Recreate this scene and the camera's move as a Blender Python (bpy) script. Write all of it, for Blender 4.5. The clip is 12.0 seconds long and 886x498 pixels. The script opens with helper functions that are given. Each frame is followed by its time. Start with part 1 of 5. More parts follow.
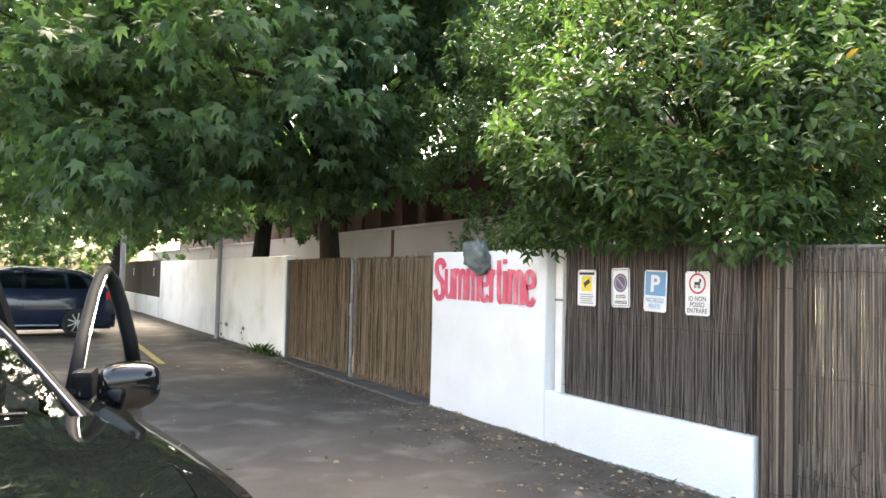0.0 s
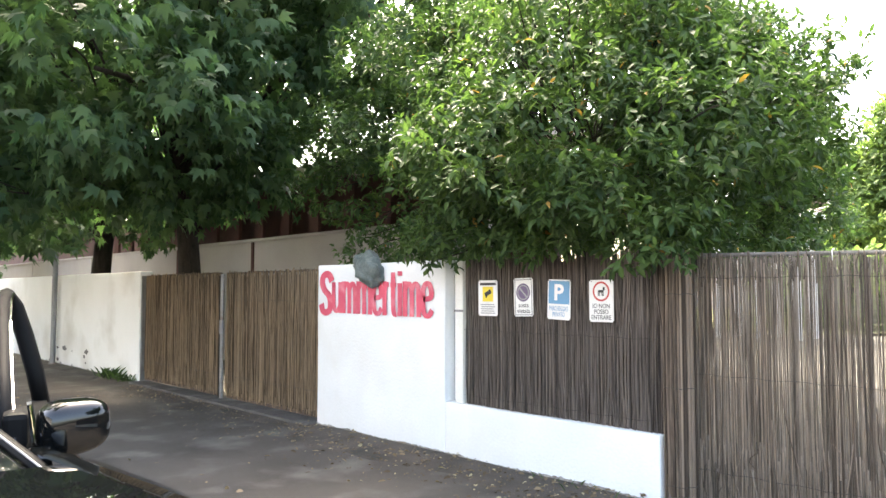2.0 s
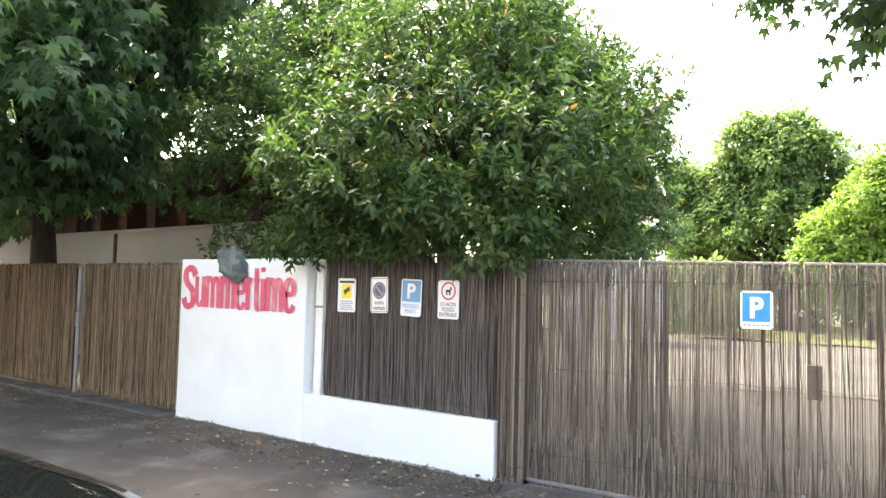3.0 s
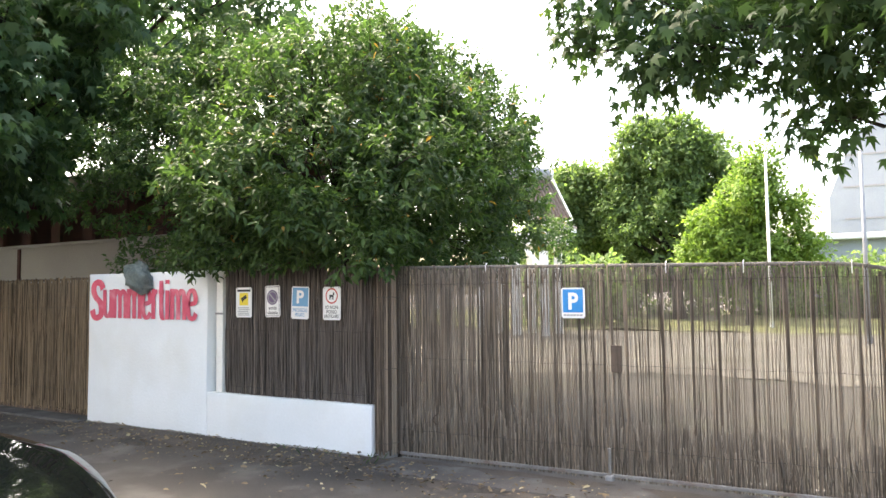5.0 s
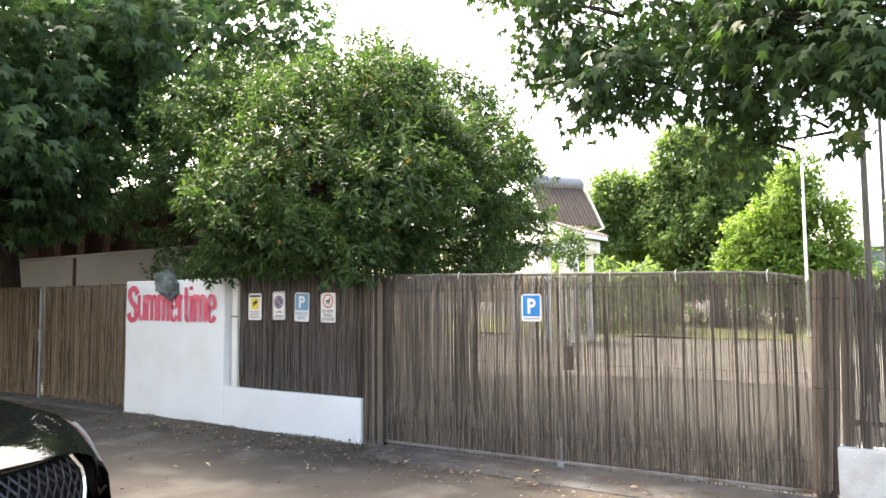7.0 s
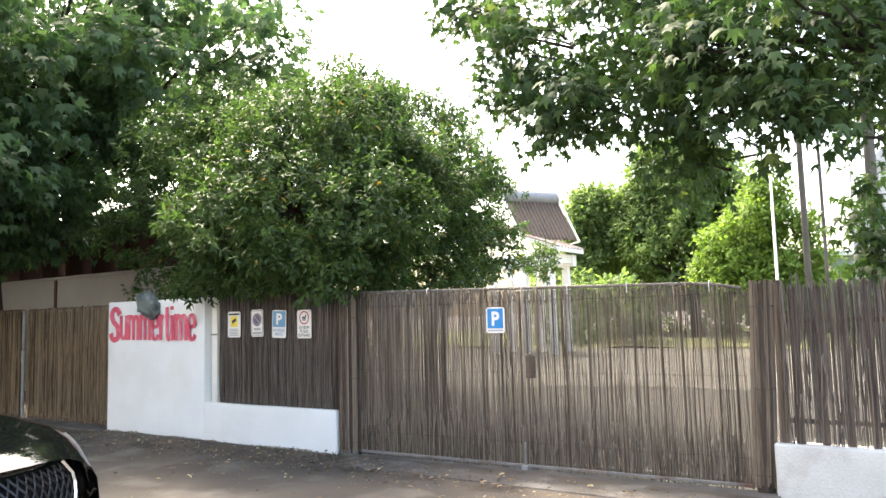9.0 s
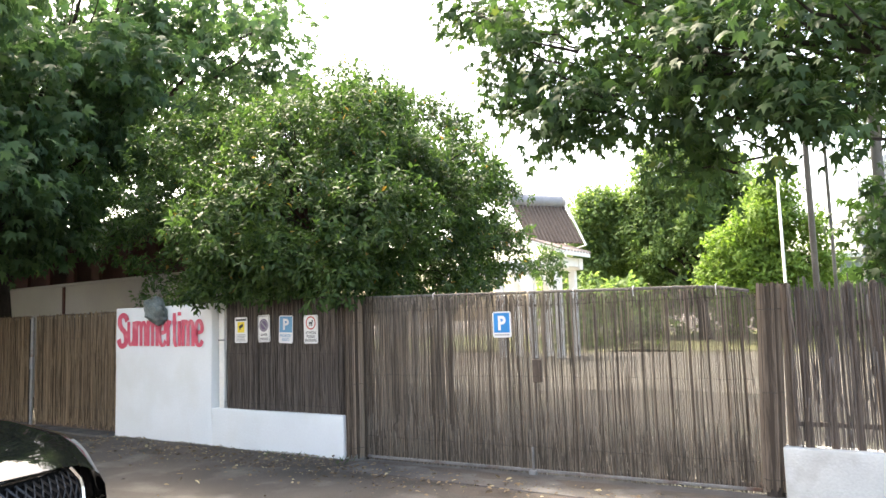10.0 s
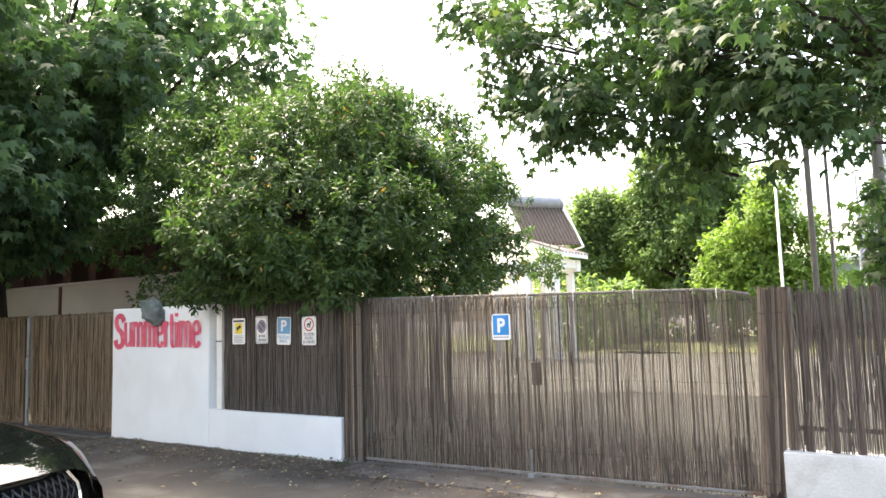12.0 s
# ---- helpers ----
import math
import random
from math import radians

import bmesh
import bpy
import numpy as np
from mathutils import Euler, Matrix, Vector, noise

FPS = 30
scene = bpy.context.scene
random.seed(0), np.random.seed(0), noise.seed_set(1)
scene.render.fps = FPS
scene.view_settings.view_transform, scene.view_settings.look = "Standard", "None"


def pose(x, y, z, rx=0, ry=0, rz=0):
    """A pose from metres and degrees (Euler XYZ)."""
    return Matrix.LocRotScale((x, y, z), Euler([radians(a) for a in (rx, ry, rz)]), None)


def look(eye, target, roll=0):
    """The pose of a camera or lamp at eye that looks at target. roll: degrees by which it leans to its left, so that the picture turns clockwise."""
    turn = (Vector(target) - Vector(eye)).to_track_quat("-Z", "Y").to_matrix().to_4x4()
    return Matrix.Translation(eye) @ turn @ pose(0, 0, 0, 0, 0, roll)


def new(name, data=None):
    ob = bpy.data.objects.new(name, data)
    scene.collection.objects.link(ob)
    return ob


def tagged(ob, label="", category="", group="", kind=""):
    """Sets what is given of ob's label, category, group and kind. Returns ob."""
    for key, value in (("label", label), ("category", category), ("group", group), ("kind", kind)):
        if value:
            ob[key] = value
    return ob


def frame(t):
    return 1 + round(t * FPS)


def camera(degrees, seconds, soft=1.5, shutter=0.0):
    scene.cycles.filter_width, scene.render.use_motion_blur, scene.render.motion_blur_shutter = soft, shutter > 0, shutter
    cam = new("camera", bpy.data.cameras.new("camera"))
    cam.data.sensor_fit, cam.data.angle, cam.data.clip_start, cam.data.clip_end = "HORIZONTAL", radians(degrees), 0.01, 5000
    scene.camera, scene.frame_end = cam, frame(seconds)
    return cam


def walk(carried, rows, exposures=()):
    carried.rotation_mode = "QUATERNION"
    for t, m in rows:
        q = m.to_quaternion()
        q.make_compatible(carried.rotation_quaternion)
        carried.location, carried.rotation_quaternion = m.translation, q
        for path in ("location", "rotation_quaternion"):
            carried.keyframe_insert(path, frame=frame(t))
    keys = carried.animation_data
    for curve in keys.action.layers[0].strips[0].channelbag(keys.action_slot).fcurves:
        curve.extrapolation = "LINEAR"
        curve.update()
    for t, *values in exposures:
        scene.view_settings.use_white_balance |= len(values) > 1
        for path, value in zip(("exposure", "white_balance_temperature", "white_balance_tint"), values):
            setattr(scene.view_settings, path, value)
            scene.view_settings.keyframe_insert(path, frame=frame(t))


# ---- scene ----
cam = camera(62.6, 12.0, soft=1.5)
PATH = [
    (0, (0.79, -0.052, 1.617), (1.818, 1.662, 1.697), 1.3),
    (0.5, (0.775, 0.214, 1.633), (1.804, 1.925, 1.735), -0.2),
    (1, (0.662, 0.372, 1.626), (1.717, 2.067, 1.746), 1.1),
    (1.5, (0.478, 0.418, 1.633), (1.711, 1.989, 1.748), -0.1),
    (2, (0.383, 0.368, 1.629), (1.757, 1.816, 1.743), -0.1),
    (2.5, (0.321, 0.187, 1.614), (1.791, 1.537, 1.737), 0.1),
    (3, (0.184, -0.078, 1.61), (1.778, 1.125, 1.728), 1.3),
    (3.5, (0.006, -0.281, 1.674), (1.699, 0.777, 1.788), -0.0),
    (5.3, (-0.555, -1.234, 1.609), (1.171, -0.229, 1.733), -1.2),
    (5.5, (-0.598, -1.358, 1.597), (1.12, -0.341, 1.726), -2.4),
    (6, (-0.702, -1.667, 1.6), (1.015, -0.649, 1.714), -2.3),
    (6.5, (-0.755, -1.933, 1.613), (0.914, -0.84, 1.749), -1.1),
    (7, (-0.772, -2.154, 1.605), (0.864, -1.013, 1.748), -0.5),
    (9, (-1.041, -2.534, 1.593), (0.619, -1.434, 1.776), -1.6),
    (9.5, (-1.053, -2.532, 1.603), (0.599, -1.421, 1.788), -1.5),
    (10, (-1.04, -2.539, 1.597), (0.61, -1.425, 1.792), -1.9),
    (10.5, (-1.032, -2.54, 1.597), (0.622, -1.435, 1.799), -1.9),
    (11, (-1.021, -2.538, 1.594), (0.633, -1.434, 1.799), -1.9),
    (11.5, (-1.032, -2.52, 1.605), (0.623, -1.414, 1.803), -1.9),
    (12, (-1.029, -2.504, 1.611), (0.625, -1.397, 1.808), -1.7),
]
walk(cam, [(t, look(eye, target, roll)) for t, eye, target, roll in PATH], [(0.0, 3.64, 7080, 9), (2.5, 3.7, 7100, 9), (3.5, 3.52, 7090, 9), (5.5, 3.12, 7080, 9), (12.0, 3.1, 7080, 9)])

# ---- world, sun, exposure ----
SUN_AZ, SUN_EL = radians(24.0), radians(56.0)   # azimuth from +y towards +x
world = bpy.data.worlds.new("sky")
scene.world = world
world.use_nodes = True
wn, wl = world.node_tree.nodes, world.node_tree.links
sky = wn.new("ShaderNodeTexSky")
sky.sky_type = "NISHITA"
sky.sun_disc = False
sky.sun_elevation, sky.sun_rotation = SUN_EL, SUN_AZ
sky.air_density, sky.dust_density, sky.ozone_density = 1.0, 6.0, 0.4
wl.new(sky.outputs[0], wn["Background"].inputs[0])
wn["Background"].inputs[1].default_value = 0.15
sun_data = bpy.data.lights.new("sun", "SUN")
sun_data.energy, sun_data.angle, sun_data.color = 1.0, radians(10), (1.0, 0.94, 0.84)
sun = new("sun", sun_data)
to_sun = Vector((math.sin(SUN_AZ) * math.cos(SUN_EL), math.cos(SUN_AZ) * math.cos(SUN_EL), math.sin(SUN_EL)))
sun.matrix_world = look(to_sun * 60, (0, 0, 0))


# ---- materials ----
def material(name, dark, light, rough=0.7, scale=6.0, fine=60.0, bump=0.15, metal=0.0, spec=0.4, island=0.0, stretch=(1, 1, 1), coat=0.0, stain=None, stain_scale=1.2):
    """Two scales of noise between two base colours, with relief; island varies it piece by piece; stain lays a third colour in patches."""
    m = bpy.data.materials.new(name)
    m.use_nodes = True
    n, l = m.node_tree.nodes, m.node_tree.links
    b = n["Principled BSDF"]
    b.inputs["Roughness"].default_value = rough
    b.inputs["Metallic"].default_value = metal
    b.inputs["Specular IOR Level"].default_value = spec
    b.inputs["Coat Weight"].default_value = coat
    co = n.new("ShaderNodeTexCoord")
    mp = n.new("ShaderNodeMapping")
    mp.inputs["Scale"].default_value = stretch
    l.new(co.outputs["Object"], mp.inputs[0])
    big, small = n.new("ShaderNodeTexNoise"), n.new("ShaderNodeTexNoise")
    big.inputs["Scale"].default_value, small.inputs["Scale"].default_value = scale, fine
    big.inputs["Detail"].default_value, small.inputs["Detail"].default_value = 4, 3
    for t in (big, small):
        l.new(mp.outputs[0], t.inputs["Vector"])
    mix = n.new("ShaderNodeMath")
    mix.operation = "MULTIPLY_ADD"
    mix.inputs[1].default_value = 0.6
    l.new(big.outputs[0], mix.inputs[0])
    half = n.new("ShaderNodeMath")
    half.operation = "MULTIPLY"
    half.inputs[1].default_value = 0.4
    l.new(small.outputs[0], half.inputs[0])
    l.new(half.outputs[0], mix.inputs[2])
    value = mix.outputs[0]
    if island:
        geo = n.new("ShaderNodeNewGeometry")
        add = n.new("ShaderNodeMath")
        add.operation = "MULTIPLY_ADD"
        add.inputs[1].default_value = island
        l.new(geo.outputs["Random Per Island"], add.inputs[0])
        off = n.new("ShaderNodeMath")
        off.operation = "SUBTRACT"
        off.inputs[1].default_value = island / 2
        l.new(value, off.inputs[0])
        l.new(off.outputs[0], add.inputs[2])
        value = add.outputs[0]
    ramp = n.new("ShaderNodeValToRGB")
    ramp.color_ramp.elements[0].position, ramp.color_ramp.elements[1].position = 0.3, 0.7
    ramp.color_ramp.elements[0].color, ramp.color_ramp.elements[1].color = (*dark, 1), (*light, 1)
    l.new(value, ramp.inputs[0])
    colour = ramp.outputs[0]
    if stain:
        sn = n.new("ShaderNodeTexNoise")
        sn.inputs["Scale"].default_value, sn.inputs["Detail"].default_value = stain_scale, 6
        l.new(mp.outputs[0], sn.inputs["Vector"])
        sr = n.new("ShaderNodeValToRGB")
        sr.color_ramp.elements[0].position, sr.color_ramp.elements[1].position = 0.52, 0.72
        l.new(sn.outputs[0], sr.inputs[0])
        sm = n.new("ShaderNodeMixRGB")
        sm.inputs[2].default_value = (*stain, 1)
        l.new(sr.outputs[0], sm.inputs[0])
        l.new(colour, sm.inputs[1])
        colour = sm.outputs[0]
    l.new(colour, b.inputs["Base Color"])
    if bump:
        bp = n.new("ShaderNodeBump")
        bp.inputs["Strength"].default_value, bp.inputs["Distance"].default_value = bump, 0.01
        l.new(small.outputs[0], bp.inputs["Height"])
        l.new(bp.outputs[0], b.inputs["Normal"])
    return m


def leaf_material(name, dark, light, yellow=None, rough=0.4, clear=0.45, odd=0.985):
    """Leaves: varied island by island, partly translucent; a few turn yellow."""
    m = bpy.data.materials.new(name)
    m.use_nodes = True
    n, l = m.node_tree.nodes, m.node_tree.links
    b = n["Principled BSDF"]
    b.inputs["Roughness"].default_value = rough
    b.inputs["Specular IOR Level"].default_value = 0.22
    geo = n.new("ShaderNodeNewGeometry")
    ramp = n.new("ShaderNodeValToRGB")
    e = ramp.color_ramp.elements
    e[0].position, e[1].position = 0.0, odd - 0.01
    e[0].color, e[1].color = (*dark, 1), (*light, 1)
    if yellow:
        x = e.new(odd)
        x.color = (*yellow, 1)
    co, patchy = n.new("ShaderNodeTexCoord"), n.new("ShaderNodeTexNoise")
    patchy.inputs["Scale"].default_value, patchy.inputs["Detail"].default_value = 1.3, 2
    l.new(co.outputs["Object"], patchy.inputs["Vector"])
    blend = n.new("ShaderNodeMath")
    blend.operation = "MULTIPLY_ADD"
    blend.inputs[1].default_value, blend.inputs[2].default_value = 1.4, -0.7
    l.new(patchy.outputs[0], blend.inputs[0])
    tone = n.new("ShaderNodeMath")
    tone.operation = "MULTIPLY_ADD"
    tone.inputs[1].default_value = 0.6
    l.new(blend.outputs[0], tone.inputs[0])
    l.new(geo.outputs["Random Per Island"], tone.inputs[2])
    cap = n.new("ShaderNodeMath")
    cap.operation = "MINIMUM"
    cap.inputs[1].default_value = odd - 0.012
    l.new(tone.outputs[0], cap.inputs[0])
    old = n.new("ShaderNodeMath")
    old.operation = "GREATER_THAN"
    old.inputs[1].default_value = odd
    l.new(geo.outputs["Random Per Island"], old.inputs[0])
    pickmax = n.new("ShaderNodeMath")
    pickmax.operation = "MAXIMUM"
    l.new(cap.outputs[0], pickmax.inputs[0])
    l.new(old.outputs[0], pickmax.inputs[1])
    l.new(pickmax.outputs[0], ramp.inputs[0])
    l.new(ramp.outputs[0], b.inputs["Base Color"])
    tr = n.new("ShaderNodeBsdfTranslucent")
    lift = n.new("ShaderNodeMixRGB")
    lift.blend_type = "MULTIPLY"
    lift.inputs[0].default_value = 1.0
    lift.inputs[2].default_value = (1.2, 1.35, 0.75, 1)
    l.new(ramp.outputs[0], lift.inputs[1])
    l.new(lift.outputs[0], tr.inputs[0])
    mix = n.new("ShaderNodeMixShader")
    mix.inputs[0].default_value = clear
    l.new(b.outputs[0], mix.inputs[1])
    l.new(tr.outputs[0], mix.inputs[2])
    l.new(mix.outputs[0], n["Material Output"].inputs[0])
    return m


def plain(name, colour, rough=0.5, metal=0.0, coat=0.0, spec=0.5):
    return material(name, [c * 0.9 for c in colour], [min(1, c * 1.08) for c in colour], rough, 5, 80, 0.03, metal, spec, coat=coat)


def glass(name, tint=(0.75, 0.82, 0.8), rough=0.02):
    m = bpy.data.materials.new(name)
    m.use_nodes = True
    n, l = m.node_tree.nodes, m.node_tree.links
    tr, gl, mix, fr = (n.new("ShaderNodeBsdf" + k) if k in ("Transparent", "Glossy") else n.new("ShaderNode" + k) for k in ("Transparent", "Glossy", "MixShader", "Fresnel"))
    tr.inputs[0].default_value = (*tint, 1)
    gl.inputs["Roughness"].default_value = rough
    fr.inputs[0].default_value = 1.45
    l.new(fr.outputs[0], mix.inputs[0])
    l.new(tr.outputs[0], mix.inputs[1])
    l.new(gl.outputs[0], mix.inputs[2])
    l.new(mix.outputs[0], n["Material Output"].inputs[0])
    return m


ASPHALT = material("asphalt", (0.05, 0.044, 0.038), (0.105, 0.094, 0.081), 0.9, 1.1, 180, 0.6, spec=0.25, stain=(0.15, 0.136, 0.118), stain_scale=1.6)
DIRT = material("verge_dirt", (0.045, 0.038, 0.032), (0.12, 0.1, 0.08), 0.95, 2.5, 90, 0.8, stain=(0.03, 0.028, 0.025), stain_scale=2.0)
CONCRETE = material("concrete", (0.11, 0.105, 0.1), (0.22, 0.21, 0.195), 0.9, 3, 90, 0.5, stain=(0.08, 0.075, 0.07), stain_scale=1.5)
OLDWHITE = material("weathered_whitewash", (0.48, 0.48, 0.46), (0.62, 0.62, 0.59), 0.9, 2.5, 45, 0.4, stain=(0.42, 0.41, 0.38), stain_scale=3.5)
SPLASH = material("splash_dirt", (0.16, 0.145, 0.125), (0.46, 0.44, 0.4), 0.95, 14, 80, 0.6, stain=(0.1, 0.088, 0.075), stain_scale=9)
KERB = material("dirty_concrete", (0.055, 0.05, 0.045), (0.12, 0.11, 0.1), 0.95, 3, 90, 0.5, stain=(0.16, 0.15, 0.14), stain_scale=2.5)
WHITEWASH = material("whitewash", (0.72, 0.73, 0.72), (0.79, 0.8, 0.79), 0.88, 2.0, 35, 0.4, stain=(0.71, 0.71, 0.68), stain_scale=1.6)
CREAM = material("cream_render", (0.75, 0.75, 0.71), (0.83, 0.83, 0.8), 0.88, 1.3, 35, 0.3, stain=(0.62, 0.6, 0.54), stain_scale=0.9)
GREYWALL = material("grey_render", (0.3, 0.28, 0.27), (0.38, 0.36, 0.34), 0.9, 1.0, 30, 0.2)
PINKPAINT = material("pink_paint", (0.56, 0.07, 0.115), (0.68, 0.13, 0.18), 0.8, 4, 70, 0.2, stain=(0.7, 0.26, 0.3), stain_scale=5)
REED_GREY = material("grey_reed", (0.05, 0.042, 0.033), (0.225, 0.185, 0.143), 0.85, 45, 170, 0.2, spec=0.2, island=0.35, stretch=(1, 1, 0.05))
REED_DARK = material("dark_reed", (0.045, 0.037, 0.032), (0.2, 0.165, 0.138), 0.85, 45, 170, 0.2, spec=0.2, island=0.3, stretch=(1, 1, 0.05))
REED_TAN = material("tan_reed", (0.06, 0.042, 0.026), (0.3, 0.215, 0.135), 0.8, 45, 170, 0.2, spec=0.2, island=0.35, stretch=(1, 1, 0.05))
REED_BROWN = material("brown_reed", (0.06, 0.046, 0.035), (0.25, 0.195, 0.147), 0.85, 45, 170, 0.2, spec=0.2, island=0.55, stretch=(1, 1, 0.05))
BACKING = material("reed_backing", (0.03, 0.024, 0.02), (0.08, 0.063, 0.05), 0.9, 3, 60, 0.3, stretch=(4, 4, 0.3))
STEEL = material("weathered_steel", (0.16, 0.15, 0.14), (0.32, 0.31, 0.3), 0.55, 5, 60, 0.2, 0.6, stain=(0.14, 0.07, 0.04), stain_scale=3)
GALV = material("galvanised_steel", (0.2, 0.2, 0.205), (0.3, 0.3, 0.3), 0.55, 4, 60, 0.1, 0.4)
BARWOOD = material("gate_bar", (0.05, 0.036, 0.028), (0.13, 0.095, 0.07), 0.8, 4, 50, 0.2, stretch=(3, 3, 0.4))
DULLRAIL = material("dull_rail", (0.1, 0.092, 0.08), (0.2, 0.185, 0.165), 0.85, 5, 60, 0.3, spec=0.2)
WIRE = plain("wire", (0.05, 0.045, 0.04), 0.5, 0.6)
BARK = material("bark", (0.014, 0.011, 0.009), (0.05, 0.041, 0.032), 0.95, 5, 40, 1.0, spec=0.2, stretch=(3, 3, 0.6))
LEAF_BUSH = leaf_material("bush_leaf", (0.03, 0.06, 0.024), (0.083, 0.135, 0.042), (0.28, 0.17, 0.045), 0.45, 0.42, 0.995)
LEAF_DARK = leaf_material("dark_leaf", (0.04, 0.08, 0.042), (0.105, 0.17, 0.075), None, 0.42, 0.55)
LEAF_PLANE = leaf_material("lobed_leaf", (0.03, 0.06, 0.026), (0.07, 0.118, 0.04), (0.13, 0.16, 0.05), 0.5, 0.45)
LEAF_FAR = leaf_material("far_leaf", (0.075, 0.12, 0.046), (0.2, 0.27, 0.1), None, 0.6, 0.5)
LEAF_LIME = leaf_material("lime_leaf", (0.11, 0.18, 0.035), (0.19, 0.27, 0.06), None, 0.5, 0.45)
LITTER = leaf_material("dead_leaf", (0.07, 0.05, 0.032), (0.27, 0.2, 0.125), (0.42, 0.35, 0.22), 0.85, 0.1, 0.9)
# Yard in two tones: gravel paler for sunlight, soil darker for the near shade.
GRAVEL = material("pale_gravel", (0.06, 0.055, 0.043), (0.135, 0.125, 0.1), 0.95, 0.5, 70, 0.6, stain=(0.04, 0.043, 0.023), stain_scale=0.3)
YARDSHADED = material("yard_soil_shaded", (0.026, 0.023, 0.017), (0.058, 0.052, 0.039), 0.95, 0.8, 60, 0.8, stain=(0.034, 0.038, 0.019), stain_scale=0.6)
GRASS = material("dry_grass", (0.06, 0.075, 0.022), (0.15, 0.15, 0.05), 0.95, 1.2, 40, 0.8)
SIGNWHITE = plain("sign_white", (0.74, 0.73, 0.7), 0.4)
SIGNBLUE = plain("sign_blue", (0.008, 0.21, 0.52), 0.35)
SIGNFADED = plain("sign_faded_blue", (0.12, 0.3, 0.48), 0.4)
SIGNYELLOW = plain("sign_yellow", (0.78, 0.6, 0.04), 0.4)
SIGNRED = plain("sign_red", (0.5, 0.06, 0.05), 0.4)
SIGNPURPLE = plain("sign_purple", (0.13, 0.09, 0.16), 0.4)
SIGNBLACK = plain("sign_black", (0.02, 0.02, 0.02), 0.4)
SIGNGREY = plain("sign_grey", (0.3, 0.3, 0.3), 0.5)
BAGGREY = material("grey_plastic", (0.06, 0.08, 0.075), (0.19, 0.225, 0.215), 0.4, 7, 40, 0.8)
CARBLACK = material("black_car_paint", (0.0032, 0.0038, 0.004), (0.0038, 0.0045, 0.0048), 0.02, 5, 80, 0.0, spec=0.5)
CARBLUE = plain("dark_blue_car_paint", (0.012, 0.02, 0.042), 0.12, 0.0, 0.6)
CARSILVER = plain("silver_car_paint", (0.42, 0.43, 0.44), 0.3, 0.5, 0.6)
TRIMBLACK = plain("black_plastic", (0.006, 0.006, 0.006), 0.6, spec=0.1)
GRILLE = plain("dark_grille", (0.02, 0.02, 0.022), 0.35, 0.5)
CHROME = plain("chrome", (0.75, 0.76, 0.78), 0.12, 1.0)
RUBBER = plain("rubber", (0.015, 0.015, 0.015), 0.85)
ALLOY = plain("alloy", (0.5, 0.51, 0.52), 0.3, 0.7)
DARKGLASS = glass("car_glass", (0.32, 0.37, 0.35))
LAMPGLASS = glass("lamp_glass", (0.6, 0.62, 0.63))
TAILRED = plain("tail_lamp_red", (0.4, 0.01, 0.01), 0.2)
UPHOLSTERY = plain("dark_upholstery", (0.03, 0.03, 0.032), 0.9)
YELLOWLINE = material("worn_yellow_paint", (0.3, 0.22, 0.06), (0.42, 0.33, 0.1), 0.85, 6, 90, 0.4, stain=(0.08, 0.075, 0.065), stain_scale=8)
WHITEPAINT = material("white_painted_wood", (0.7, 0.68, 0.62), (0.82, 0.8, 0.74), 0.7, 3, 40, 0.15)
ROOFTILE = material("roof_tile", (0.24, 0.19, 0.16), (0.38, 0.32, 0.27), 0.85, 4, 30, 0.4, island=0.4)
REDBROWN = material("red_brown_paint", (0.045, 0.016, 0.014), (0.08, 0.03, 0.024), 0.75, 3, 40, 0.15)
FARWHITE = material("pale_facade", (0.3, 0.31, 0.325), (0.38, 0.39, 0.4), 0.85, 0.4, 10, 0.1)


# ---- mesh helpers ----
def part(name, bm, mat, parent=None, label="", smooth=False):
    """Links a bmesh as one mesh object, under a thing or a part."""
    me = bpy.data.meshes.new(name)
    bmesh.ops.recalc_face_normals(bm, faces=bm.faces[:])
    bm.to_mesh(me)
    bm.free()
    me.materials.append(mat)
    if smooth:
        for p in me.polygons:
            p.use_smooth = True
    ob = new(name, me)
    if parent is not None:
        ob.parent = parent
    return tagged(ob, label)


def thing(name, label, category, m=None, group="", kind=""):
    ob = new(name)
    ob.empty_display_size = 0.1
    if m is not None:
        ob.matrix_basis = m
    return tagged(ob, label, category, group, kind)


def structure(name, bm, mat, label, category, smooth=False):
    return tagged(part(name, bm, mat, None, "", smooth), label, category, "", "structure")


def add_box(bm, x0, x1, y0, y1, z0, z1, bevel=0.0):
    made = bmesh.ops.create_cube(bm, size=1, matrix=Matrix.LocRotScale(((x0 + x1) / 2, (y0 + y1) / 2, (z0 + z1) / 2), None, (abs(x1 - x0), abs(y1 - y0), abs(z1 - z0))))
    if bevel:
        edges = {e for v in made["verts"] for e in v.link_edges}
        bmesh.ops.bevel(bm, geom=list(edges), offset=bevel, segments=2, affect="EDGES", profile=0.6)
    return bm


def box(x0, x1, y0, y1, z0, z1, bevel=0.0):
    return add_box(bmesh.new(), x0, x1, y0, y1, z0, z1, bevel)


